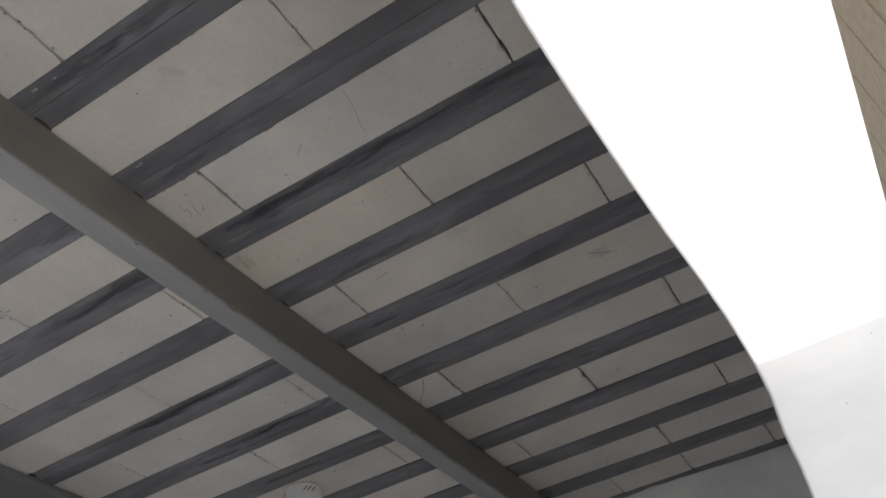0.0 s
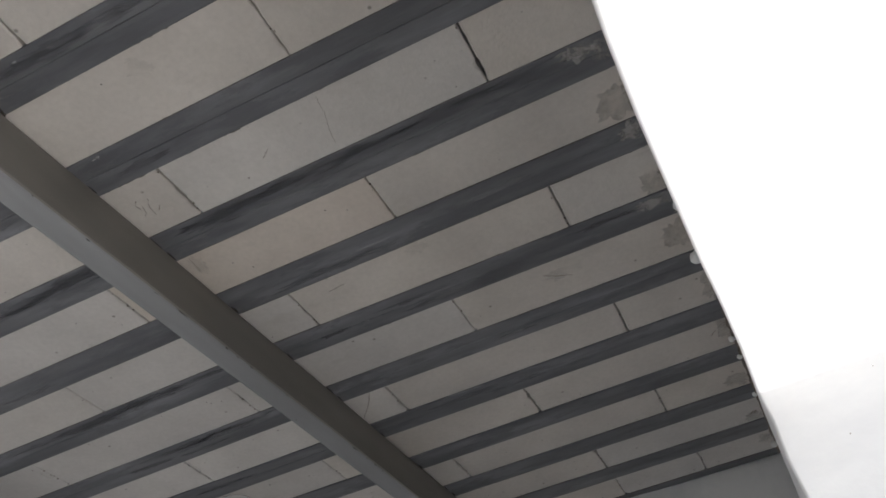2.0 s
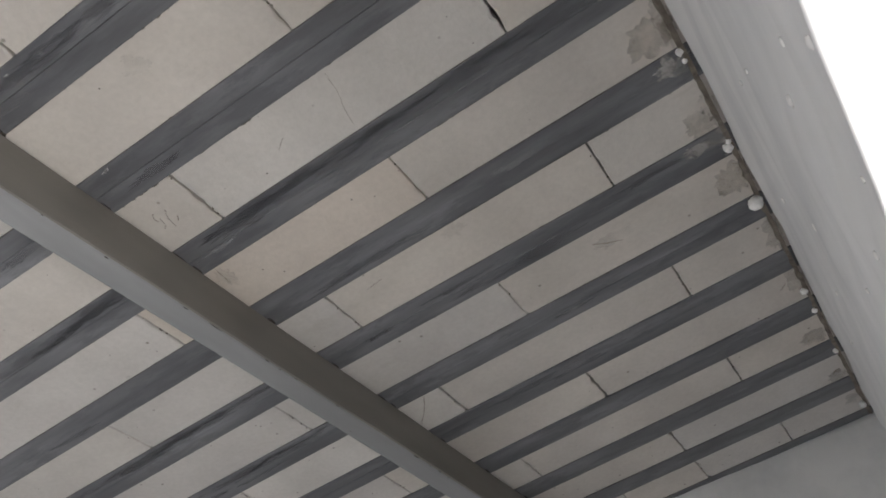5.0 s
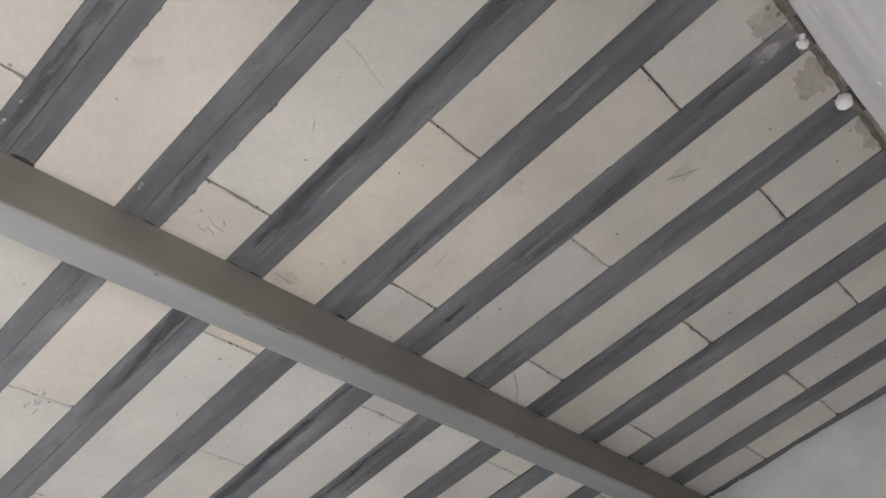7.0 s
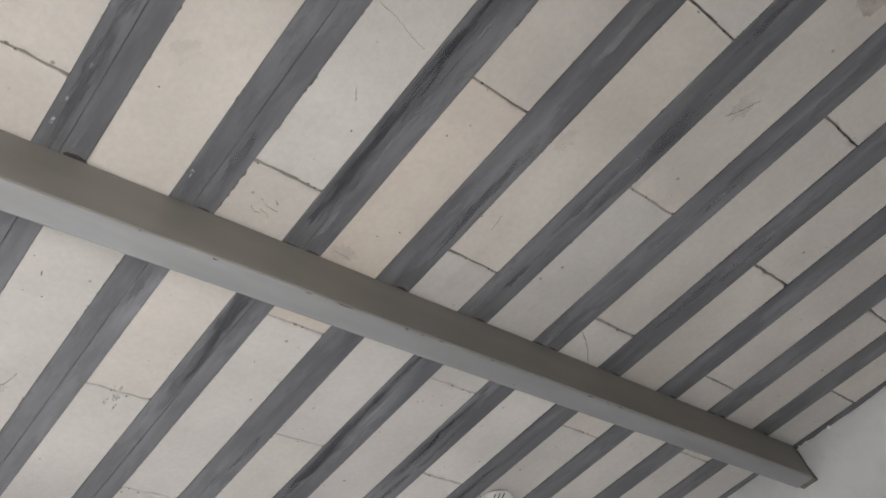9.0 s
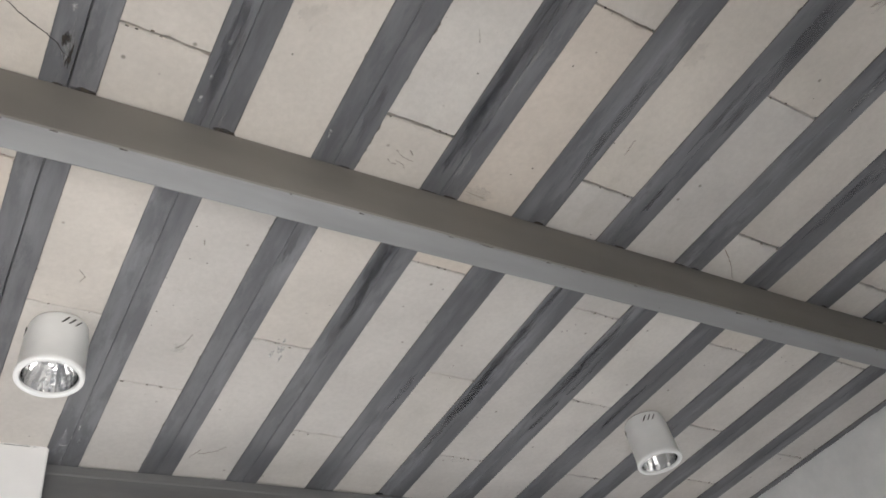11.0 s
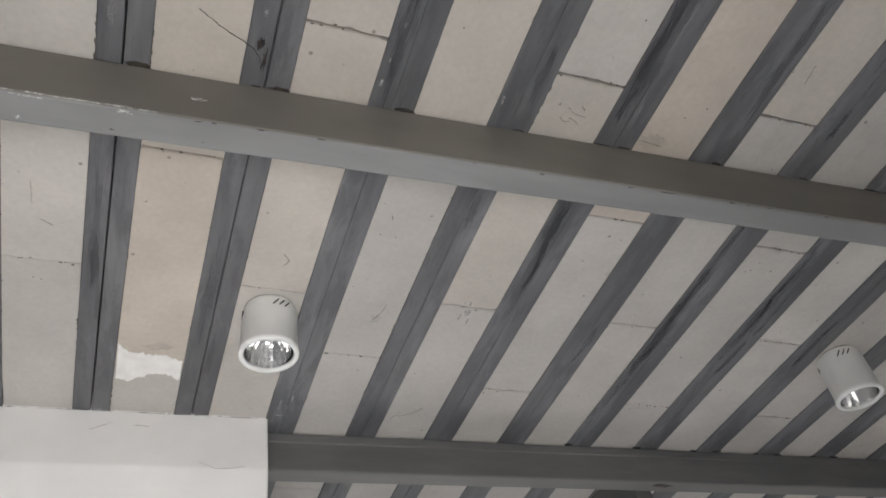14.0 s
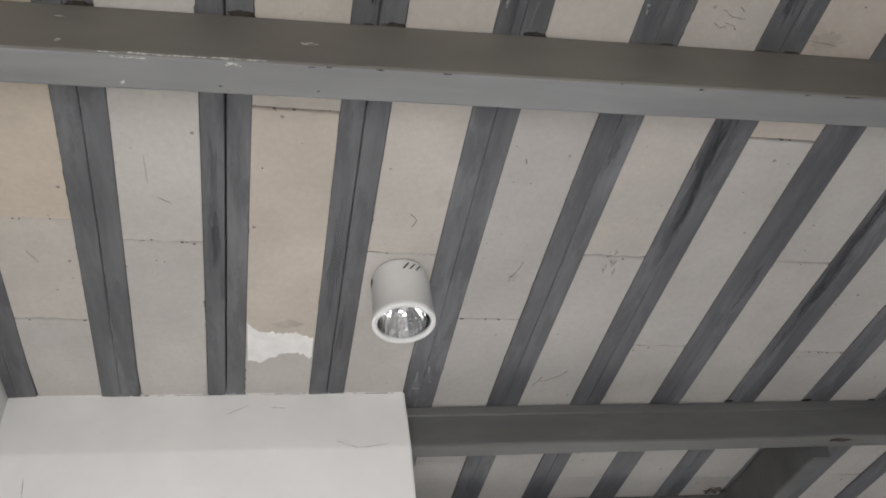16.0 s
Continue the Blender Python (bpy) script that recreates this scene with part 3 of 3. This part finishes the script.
        bm.faces.new((inner[i], inner[j], mid))
    return fix(bm)


def line(points, width, out, seed=0, wobble=0.002, n=24):
    """A thin raised line through a few points, facing out."""
    bm = bmesh.new()
    out = Vector(out)
    pts = [Vector(p) for p in points]
    seg = [(b - a).length for a, b in zip(pts, pts[1:])]
    total = sum(seg)
    path = []
    for i in range(n + 1):
        d = total * i / n
        k = 0
        while k < len(seg) - 1 and d > seg[k]:
            d -= seg[k]
            k += 1
        path.append(pts[k].lerp(pts[k + 1], min(d / seg[k], 1)))
    rows = []
    for i, p in enumerate(path):
        t = (path[min(i + 1, n)] - path[max(i - 1, 0)]).normalized()
        sd = t.cross(out).normalized()
        p = p + sd * wobble * noise.noise(Vector((seed, i * 0.55, 0)))
        w = width * (0.35 + 0.65 * abs(noise.noise(Vector((seed + 9, i * 0.6, 0)))) * 1.8) * min(1, 0.3 + 3 * min(i, n - i) / n)
        rows.append([bm.verts.new(p + sd * w / 2), bm.verts.new(p + out * 0.0006), bm.verts.new(p - sd * w / 2), bm.verts.new(p - out * 0.001)])
    for a, b in zip(rows, rows[1:]):
        for i in range(4):
            bm.faces.new((a[i], a[(i + 1) % 4], b[(i + 1) % 4], b[i]))
    return fix(bm)


def lump(at, r, seed, squash=(1, 1, 1)):
    bm = bmesh.new()
    bmesh.ops.create_icosphere(bm, subdivisions=3 if r > 0.004 else 2, radius=1)
    for v in bm.verts:
        p = v.co.normalized()
        f = 1 + 0.28 * noise.noise(p * 1.8 + Vector((seed, 0, 0))) + 0.16 * noise.noise(p * 4.5 + Vector((0, seed, 0)))
        v.co = Vector(at) + Vector((p.x * squash[0], p.y * squash[1], p.z * squash[2])) * r * f
    return bm


DOWN = (0, 0, -1)
ZB = H + 0.0023   # underside of the blocks

for i, (x, y, r) in enumerate(((1.824, -0.930, 0.0155), (1.652, -0.928, 0.010), (1.640, -0.934, 0.006), (1.403, -0.924, 0.007), (1.425, -0.926, 0.005),
                               (2.852, -0.160, 0.0048), (2.850, -0.085, 0.0036), (2.846, -0.063, 0.0028), (2.178, -0.943, 0.0085), (2.268, -0.946, 0.007), (2.474, -0.951, 0.007), (2.790, -0.957, 0.010))):
    tagged(obj("foam_blob", lump((x, y, H - r * 0.55), r, i * 3.1, (1, 0.9, 0.9)), M_FILLER, smooth=True),
           "small white foam blob squeezed out along the wall", "filler", group="foam blobs")

for i, (x, y, rx, ry, z) in enumerate(((1.216, -0.868, 0.017, 0.040, H), (1.240, -0.905, 0.014, 0.028, H), (1.424, -0.905, 0.020, 0.032, H),
                                       (1.622, -0.898, 0.018, 0.045, H), (1.66, -0.93, 0.02, 0.014, H))):
    tagged(obj("cement_smear", patch(x, y, rx, ry, i * 2.3 + 1, z - 0.0002, 0.75), M_CEMENT),
           "ragged pale grey cement smear on a steel joist", "smear", group="cement smears")
for i, (x, y, rx, ry) in enumerate(((1.350, -0.892, 0.034, 0.034), (1.332, -0.925, 0.05, 0.016), (1.575, -0.905, 0.030, 0.030), (1.545, -0.930, 0.052, 0.014), (1.742, -0.915, 0.040, 0.040),
                                    (2.385, -0.920, 0.030, 0.034), (2.60, -0.932, 0.026, 0.022), (2.13, -0.935, 0.045, 0.018), (1.945, -0.94, 0.05, 0.020), (2.75, -0.94, 0.03, 0.018),
                                    (2.738, 0.805, 0.014, 0.030), (2.70, 0.87, 0.016, 0.020))):
    tagged(obj("cement_stain", patch(x, y, rx, ry, i * 1.9 + 40, ZB, 0.55, thick=0.0005), M_STAIN),
           "brownish dried cement stain on a ceiling block", "stain", group="cement stains")

M_SMUDGE = plaster_material("faint_brown_smudge", (0.42, 0.37, 0.31), (0.32, 0.28, 0.23), 30.0, 0.7)
fading(M_SMUDGE, 22.0, 0.36, 0.78, 0.28)
for i, (x, y, rx, ry) in enumerate(((1.489, -0.423, 0.022, 0.020), (1.726, -0.655, 0.014, 0.036), (0.94, 0.53, 0.010, 0.014), (1.30, -0.035, 0.025, 0.014), (0.52, 0.69, 0.03, 0.012),
                                    (1.40, 0.31, 0.016, 0.020), (0.90, -0.24, 0.020, 0.020), (1.92, 0.45, 0.03, 0.006), (1.73, 0.765, 0.02, 0.006))):
    tagged(obj("smudge", patch(x, y, rx, ry, i * 2.7 + 300, ZB - 0.0003, 0.7, 70, thick=0.0004), M_SMUDGE),
           "faint brown smudge on a ceiling block", "stain", group="block smudges")

# ragged mortar where the blocks meet the south wall
bm = bmesh.new()
rows = []
for x in steps(0.2, 2.86, 170):
    r1 = 0.0030 + bump_noise(x, 2, 0, 38, 0.008)
    r2 = 0.006 + bump_noise(x, 5, 0, 33, 0.008)
    y = SOUTH_TOP(x) - 0.006
    rows.append([bm.verts.new(p) for p in ((x, y, H + 0.01), (x, y + 0.006 + max(r1, 0.001), H + 0.003), (x, y + 0.006 + max(r1, 0.001) * 0.5, H - max(r2, 0) * 0.5), (x, y, H - max(r2, 0.0)))])
for a, b in zip(rows, rows[1:]):
    for i in range(4):
        bm.faces.new((a[i], a[(i + 1) % 4], b[(i + 1) % 4], b[i]))
part("mortar_fillet", fix(bm), M_FILLET, south, "ragged brown mortar along the top of the wall")

# specks of plaster on the south wall, and small pits in the reveal of the doorway
for i, (x, z) in enumerate(((0.96, 2.08), (1.02, 2.055), (1.10, 2.12), (0.99, 2.20), (1.22, 2.10), (1.30, 2.22), (1.45, 2.15), (1.38, 2.38), (1.62, 2.30), (1.15, 2.42), (1.75, 2.52), (1.55, 2.58), (1.05, 2.32), (0.90, 2.16), (0.83, 2.07), (2.05, 2.60), (0.78, 2.10))):
    p = south_in(x, z)
    part("plaster_speck", lump((p[0], p[1] + 0.0005, p[2]), 0.0022 + 0.0007 * (i % 4), i * 2.3 + 5, (1.5, 0.5, 1)), M_FILLER, south, "white speck of plaster", smooth=True)
for i, (y, z, r) in enumerate(((-0.956, 2.000, 0.0008), (-0.924, 1.961, 0.0008), (-0.886, 1.960, 0.0006), (-0.905, 1.945, 0.0005))):
    part("pit", lump((JAMB + 0.0002, y, z), r, i * 1.9 + 77, (0.3, 1, 1)), M_CRACK, south, "small dark pit in the reveal", smooth=True)

M_SCUFF = plaster_material("white_paint_scuff", (0.72, 0.72, 0.71), (0.55, 0.55, 0.55), 60.0, 0.75)
fading(M_SCUFF, 90.0, 0.36, 0.62, 0.8)
# white filler on a block and scuffs of white paint
bm = bmesh.new()
rows = []
for x in steps(0.441, 0.571, 64):
    u = (x - 0.441) / 0.130
    top = float(np.interp(u, (0, 0.15, 0.5, 0.7, 1), (0.812, 0.825, 0.788, 0.785, 0.798))) + 0.007 * noise.noise(Vector((x * 160, 1, 0))) + 0.010 * noise.noise(Vector((x * 45, 2, 0)))
    low = float(np.interp(u, (0, 0.1, 0.3, 0.7, 1), (0.688, 0.706, 0.720, 0.716, 0.734))) + 0.006 * noise.noise(Vector((x * 150, 5, 0))) + 0.012 * noise.noise(Vector((x * 40, 6, 0)))
    rows.append([bm.verts.new(p) for p in ((x, low, ZB + 0.0008), (x, low + 0.002, ZB - 0.0007), (x, top - 0.002, ZB - 0.0007), (x, top, ZB + 0.0008))])
for a, b in zip(rows, rows[1:]):
    for i in range(4):
        bm.faces.new((a[i], a[(i + 1) % 4], b[(i + 1) % 4], b[i]))
fix(bm)
tagged(obj("filler_patch", bm, M_FILLER), "ragged white filler patch brushed over a block joint", "filler")
for i, (x, y, rx, ry, z) in enumerate(((0.802, 0.865, 0.0016, 0.016, H), (0.826, 0.838, 0.0014, 0.012, H), (0.808, 0.908, 0.008, 0.003, H), (0.835, 0.888, 0.0018, 0.009, H), (0.818, 0.875, 0.0016, 0.008, H), (0.60, 0.928, 0.018, 0.002, H),
                                       (0.41, 0.935, 0.016, 0.002, H), (1.13, 0.476, 0.005, 0.009, ZB), (1.118, 0.492, 0.003, 0.010, ZB), (1.128, 0.447, 0.003, 0.005, ZB), (1.14, 0.50, 0.002, 0.008, ZB),
                                       (0.604, -0.122, 0.003, 0.006, H), (0.805, -0.153, 0.002, 0.005, H), (0.80, -0.086, 0.0025, 0.005, H), (0.797, -0.045, 0.002, 0.006, H), (1.001, -0.062, 0.003, 0.007, H))):
    tagged(obj("paint_scuff", patch(x, y, rx, ry, i * 4.7 + 3, z - 0.0006, 1.0, 60, thick=0.0005), M_SCUFF),
           "small white scuff of paint", "scuff", group="paint scuffs")

# hairline cracks and marks on the blocks
for i, (pts, w) in enumerate((
        ([(1.079, -0.446, ZB), (1.12, -0.440, ZB), (1.148, -0.430, ZB), (1.180, -0.424, ZB)], 0.0011),
        ([(1.873, -0.103, ZB), (1.90, -0.089, ZB), (1.93, -0.068, ZB), (1.976, -0.030, ZB)], 0.0030),
        ([(1.711, -0.620, ZB), (1.727, -0.643, ZB), (1.742, -0.676, ZB)], 0.0032),
        ([(1.276, -0.034, ZB), (1.32, -0.031, ZB)], 0.0024),
        ([(1.118, -0.070, ZB), (1.135, -0.060, ZB), (1.156, -0.058, ZB)], 0.0009),
        ([(1.128, -0.050, ZB), (1.145, -0.046, ZB), (1.150, -0.038, ZB)], 0.0008),
        ([(1.131, -0.318, ZB), (1.145, -0.298, ZB)], 0.0010),
        ([(0.72, 0.37, ZB), (0.733, 0.385, ZB), (0.727, 0.40, ZB)], 0.0014),
        ([(0.286, 0.27, ZB), (0.288, 0.33, ZB)], 0.0014),
        ([(0.30, 0.36, ZB), (0.32, 0.372, ZB)], 0.0012),
        ([(0.075, 0.50, ZB), (0.09, 0.53, ZB)], 0.0018),
        ([(1.10, 0.88, ZB), (1.13, 0.86, ZB), (1.145, 0.84, ZB)], 0.0024),
        ([(2.13, -0.915, ZB), (2.145, -0.90, ZB)], 0.0022),
        ([(1.112, -0.048, ZB), (1.122, -0.041, ZB), (1.132, -0.043, ZB)], 0.0008),
        ([(1.140, -0.078, ZB), (1.150, -0.070, ZB)], 0.0009),
        ([(1.505, -0.249, ZB), (1.509, -0.212, ZB)], 0.0012),
        ([(0.935, 0.53, ZB), (0.945, 0.515, ZB), (0.953, 0.482, ZB)], 0.0008),
        ([(1.077, 0.90, ZB), (1.093, 0.862, ZB)], 0.0020),
        ([(2.73, 0.785, ZB), (2.735, 0.825, ZB)], 0.0026),
        ([(0.895, 0.232, ZB), (0.898, 0.242, ZB)], 0.0016))):
    tagged(obj("crack", line(pts, w, DOWN, i * 3.3), M_CRACK), "hairline crack or scratch in a ceiling block", "crack", group="block cracks")

# a wisp of wire on the joist
tagged(obj("wire_wisp", line([(0.512, -0.106, H - 0.001), (0.545, -0.087, H - 0.005), (0.575, -0.072, H - 0.004), (0.595, -0.060, H - 0.001), (0.607, -0.045, H - 0.001), (0.612, -0.024, H - 0.001)], 0.0026, DOWN, 2, 0.003, 40), M_DARK),
       "thin dark wisp of wire stuck to a joist", "wire")

M_CHIP = plaster_material("chipped_white_paint", (0.80, 0.79, 0.77), (0.62, 0.62, 0.61), 60.0, 0.75)
fading(M_CHIP, 110.0, 0.34, 0.60, 0.85)
M_NICK = plain("dark_nick", (0.07, 0.06, 0.055), 0.9)
# chips along the beam
chip = lambda x, z, rx, rz, seed: patch(x, z, rx * 0.8, rz * 0.75, seed, 0, 1.1, 40, thick=0.0004)
for i, (x, dz, rx, rz) in enumerate(((0.285, 0.001, 0.016, 0.0012), (0.33, 0.0015, 0.028, 0.0016), (0.385, 0.001, 0.018, 0.0013), (0.43, 0.002, 0.016, 0.0026), (0.465, 0.0015, 0.014, 0.0015),
                                     (0.529, 0.047, 0.0085, 0.0042), (0.222, 0.022, 0.003, 0.0035), (0.214, 0.075, 0.006, 0.0016))):
    ob = part("paint_chip", chip(0, 0, rx, rz, i * 5.1), M_CHIP, web, "white chip in the paint")
    ob.matrix_basis = Matrix.Translation((x, BEAM1(x) - 0.0021 + bump_noise(x, 7, 0, 3, 0.0012), H - 0.105 + dz)) @ pose(0, 0, 0, 270, 0, 0)
for i, (x, dy, rx, ry) in enumerate(((0.297, 0.043, 0.004, 0.006), (0.43, 0.006, 0.010, 0.004), (0.31, 0.004, 0.02, 0.0016))):
    ob = part("paint_chip", chip(0, 0, rx, ry, i * 4.1 + 60), M_CHIP, flange, "white chip in the paint")
    ob.location = (x, BEAM1(x) + dy, H - 0.1052)
for i in range(22):
    x = rnd.uniform(0.3, 2.7)
    ob = part("scratch", chip(0, 0, rnd.uniform(0.0015, 0.005), rnd.uniform(0.0006, 0.0014), i * 1.7 + 130), M_NICK, flange, "dark nick on the beam's edge")
    ob.location = (x, BEAM1(x) + rnd.choice((0.0015, 0.002, 0.003, 0.04)), H - 0.1048)
for i, x in enumerate((0.62, 0.71, 1.31, 1.52, 1.93)):
    ob = part("scratch", chip(0, 0, 0.006 + 0.003 * (i % 3), 0.0009, i * 2.1 + 90), M_NICK, flange, "dark nick on the beam's edge")
    ob.location = (x, BEAM1(x) + 0.0015, H - 0.1048)

# pale chalky wipes and dark daubs of paint on the joists
for i, (k, dx, y, rx, ry, kind) in enumerate((
        (4, 0.012, -0.05, 0.006, 0.040, 0), (4, -0.016, -0.10, 0.010, 0.055, 1), (3, -0.014, -0.06, 0.007, 0.022, 0), (4, -0.020, -0.26, 0.009, 0.070, 1),
        (6, 0.004, -0.30, 0.006, 0.045, 0), (6, -0.018, -0.22, 0.008, 0.060, 1), (2, -0.018, -0.08, 0.008, 0.030, 0), (1, 0.0, -0.13, 0.010, 0.035, 1),
        (1, -0.015, -0.30, 0.008, 0.025, 0), (5, 0.015, -0.12, 0.008, 0.040, 1), (8, -0.012, -0.36, 0.007, 0.050, 1), (7, 0.014, 0.52, 0.008, 0.050, 1),
        (8, -0.010, 0.50, 0.010, 0.060, 1), (9, 0.012, 0.36, 0.008, 0.040, 1), (5, 0.010, 0.19, 0.010, 0.030, 1), (2, -0.016, 0.46, 0.009, 0.045, 1),
        (3, 0.012, 0.70, 0.008, 0.050, 1), (10, 0.0, -0.42, 0.010, 0.045, 1), (7, -0.010, -0.62, 0.008, 0.050, 0), (9, 0.010, -0.50, 0.006, 0.050, 0),
        (8, -0.026, 0.20, 0.009, 0.075, 2), (8, -0.024, 0.34, 0.011, 0.080, 2), (8, -0.022, 0.50, 0.012, 0.085, 2), (8, -0.020, 0.66, 0.010, 0.060, 2),
        (9, -0.027, 0.24, 0.008, 0.080, 2), (9, -0.022, 0.42, 0.010, 0.080, 2), (9, 0.004, 0.52, 0.008, 0.045, 2),
        (6, -0.024, -0.47, 0.008, 0.070, 2), (6, -0.024, -0.28, 0.009, 0.080, 2), (6, -0.020, -0.14, 0.011, 0.050, 2), (6, 0.006, -0.08, 0.006, 0.040, 0),
        (8, -0.018, -0.78, 0.007, 0.045, 2), (8, 0.002, -0.15, 0.007, 0.028, 2), (6, -0.016, 0.23, 0.010, 0.055, 2), (6, -0.008, 0.36, 0.007, 0.060, 2),
        (3, -0.018, -0.070, 0.006, 0.008, 3), (3, -0.009, -0.042, 0.0035, 0.014, 3), (11, -0.012, 0.56, 0.008, 0.060, 2), (10, -0.010, 0.44, 0.007, 0.070, 2), (6, -0.019, -0.17, 0.017, 0.100, 1), (6, -0.020, -0.36, 0.017, 0.110, 1), (6, -0.019, -0.58, 0.016, 0.110, 1), (6, -0.018, -0.76, 0.014, 0.070, 1),
        (6, -0.018, 0.20, 0.016, 0.075, 2), (6, -0.016, 0.34, 0.013, 0.070, 1), (8, -0.018, 0.42, 0.015, 0.130, 1), (9, -0.016, 0.30, 0.013, 0.110, 1), (4, -0.018, -0.16, 0.014, 0.080, 1), (7, 0.016, -0.25, 0.012, 0.090, 1),
        (8, 0.014, -0.50, 0.012, 0.110, 1), (10, -0.016, -0.30, 0.012, 0.100, 1), (3, -0.016, 0.48, 0.014, 0.110, 1), (2, -0.017, 0.40, 0.015, 0.140, 1))):
    x = joist_x(k, y) + dx
    m = patch(x, y, rx * 0.8, ry * 1.25, i * 3.3 + 200, H - 0.0012, 0.8, 64, thick=0.0004)
    tagged(obj("paint_daub", m, (M_CHALK, M_DAUB, M_STREAK, M_GRIME_SHADE)[kind]), "dark blue-grey daub of paint on a joist" if kind else "pale chalky wipe on a steel joist", "smear", group="joist daubs")

# pale paint dried along the seam of a joist
part("seam_line", line([(joist_x(6, y) + 0.001, y, H - 0.0003) for y in steps(-0.86, -0.04, 12)], 0.0032, DOWN, 3.9, 0.0012, 90), M_CHALK, channels[6, 1], "pale paint dried along the seam")
part("seam_line", line([(joist_x(8, y) + 0.001, y, H - 0.0003) for y in steps(-0.62, -0.16, 8)], 0.0022, DOWN, 8.1, 0.0012, 70), M_CHALK, channels[8, 1], "pale paint dried along the seam")

# dark patches paint in grime and shaded slots where joists meet the first beam
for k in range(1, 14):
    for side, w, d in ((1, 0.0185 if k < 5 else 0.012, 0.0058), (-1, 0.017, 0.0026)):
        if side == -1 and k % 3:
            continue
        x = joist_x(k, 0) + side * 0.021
        tagged(obj("grime", patch(x, BEAM1(x) - 0.002, w, d * (0.7 + 0.5 * (k * 7 % 5) / 4) * (1.0 if k < 5 else 0.5), k * 2.9 + side, H - 0.0004, 0.3, 40, thick=0.0003), M_GRIME_SHADE),
               "dark brown patch of grime and painted slot shade where a joist meets the beam", "grime", group="joist grime")

# dark holes beside the joist ends at the second beam
for i, (x, y) in enumerate(((1.600, 0.957), (1.812, 0.952), (1.998, 0.951), (2.078, 0.945), (2.215, 0.946), (2.29, 0.943), (2.42, 0.94), (2.50, 0.936))):
    tagged(obj("gap_hole", patch(x, y, 0.011 + 0.004 * (i % 2), 0.0055, i * 3.7 + 20, H - 0.0003, 0.4, 24, thick=0.0004), M_DARK),
           "dark unfilled gap where a joist meets the beam", "gap", group="joist gaps")
for i, (x, y, rx, ry) in enumerate(((1.868, 0.974, 0.026, 0.007),)):
    tagged(obj("rust_stain", patch(x, y, rx, ry, i * 4.3 + 61, H - 0.1012, 0.6, 50, thick=0.0005), M_RUST), "brown rust stain under a beam's flange", "stain", group="rust stains")
for i, (x, y, rx, ry) in enumerate(((2.79, 0.955, 0.045, 0.030), (1.775, 1.435, 0.03, 0.022))):
    tagged(obj("rust_stain", patch(x, y, rx, ry, i * 6.1 + 8, H - 0.0004, 0.5, 50, thick=0.0006), M_RUST), "dark brown rust stain at a beam's end", "stain", group="rust stains")
    if i == 0:
        ob = obj("rust_stain", patch(0, 0, rx * 0.8, 0.032, i * 2.1 + 31, 0, 0.4, 50, thick=0.0006), M_RUST)
        ob.matrix_basis = Matrix.Translation((x - 0.01, BEAM2(x) - 0.0045, H - 0.05)) @ pose(0, 0, 0, 270, 0, 0)
        tagged(ob, "dark brown rust stain at a beam's end", "stain", group="rust stains")

# dark open seams along the top of the north wall and of the second beam
part("seam", line([(x, NORTH(x) - 0.0015, H - 0.0003) for x in steps(0.02, 0.78, 8)], 0.007, DOWN, 4.4, 0.001, 90), M_DARK, north, "thin dark gap along the ceiling")
bm = bmesh.new()
for i in range(26):
    x = rnd.uniform(0.03, 0.78)
    m = lump((x, NORTH(x) - rnd.uniform(0.001, 0.006), H - 0.0005), rnd.uniform(0.001, 0.0028), i * 1.3, (1.5, 1, 0.7))
    me = bpy.data.meshes.new("crumb")
    m.to_mesh(me)
    m.free()
    bm.from_mesh(me)
    bpy.data.meshes.remove(me)
part("plaster_crumbs", bm, M_FILLER, north, "white crumbs of plaster along the ceiling")

# cracks in the north wall
def on_north(x, z):
    p = north_in(x, z)
    return (p[0], p[1] - 0.0002, p[2])
for i, (pts, w) in enumerate((([(0.40, 2.786), (0.45, 2.812), (0.517, 2.812), (0.577, 2.829)], 0.0016), ([(0.630, 2.708), (0.672, 2.690), (0.70, 2.692), (0.735, 2.699)], 0.0016),
                              ([(0.49, 2.803), (0.525, 2.802)], 0.0018), ([(0.038, 2.64), (0.044, 2.60), (0.05, 2.57)], 0.0040))):
    part("crack", line([on_north(x, z) for x, z in pts], w, (0, -1, 0), i * 7.7 + 2), M_CRACK, north, "hairline crack in the paint")

# ---- outside ----
bm = solid_grid([-60, -20, -5, -0.2, 3.05, 9, 25, 60], [-80, -40, -20, -8, -4, -1.0, 2.8, 10, 80], lambda x, y: (x, y, -0.14), lambda x, y: (x, y, -0.4))
tagged(obj("ground", bm, M_GROUND), "pale sunlit paving outside the door", "ground", kind="structure")

house = empty("neighbour_building")
bm = solid_grid(steps(2.0, 9.3, 3), steps(-0.02, 6.2, 3), lambda x, z: (x, -2.03, z), lambda x, z: (x, -2.6, z))
house_wall = part("wall", bm, M_TAN, house)
edges = [2.12, 2.66, 3.16, 3.65, 4.15, 4.70, 5.25, 5.8, 6.35, 6.9, 7.5, 8.1, 8.7, 9.3]
for x0, x1 in zip(edges, edges[1:]):
    bm = bmesh.new()
    prof = [(x0 + 0.012, -2.03), (x0 + 0.018, -2.0), (x1 - 0.018, -2.0), (x1 - 0.012, -2.03)]
    extrude(bm, prof, [lambda p, z=z: (p[0], p[1], z) for z in steps(3.2, 6.1, 3)])
    part("board", fix(bm), M_TAN, house_wall)
tagged(house, "tan boarded upper wall of a neighbouring building", "building")
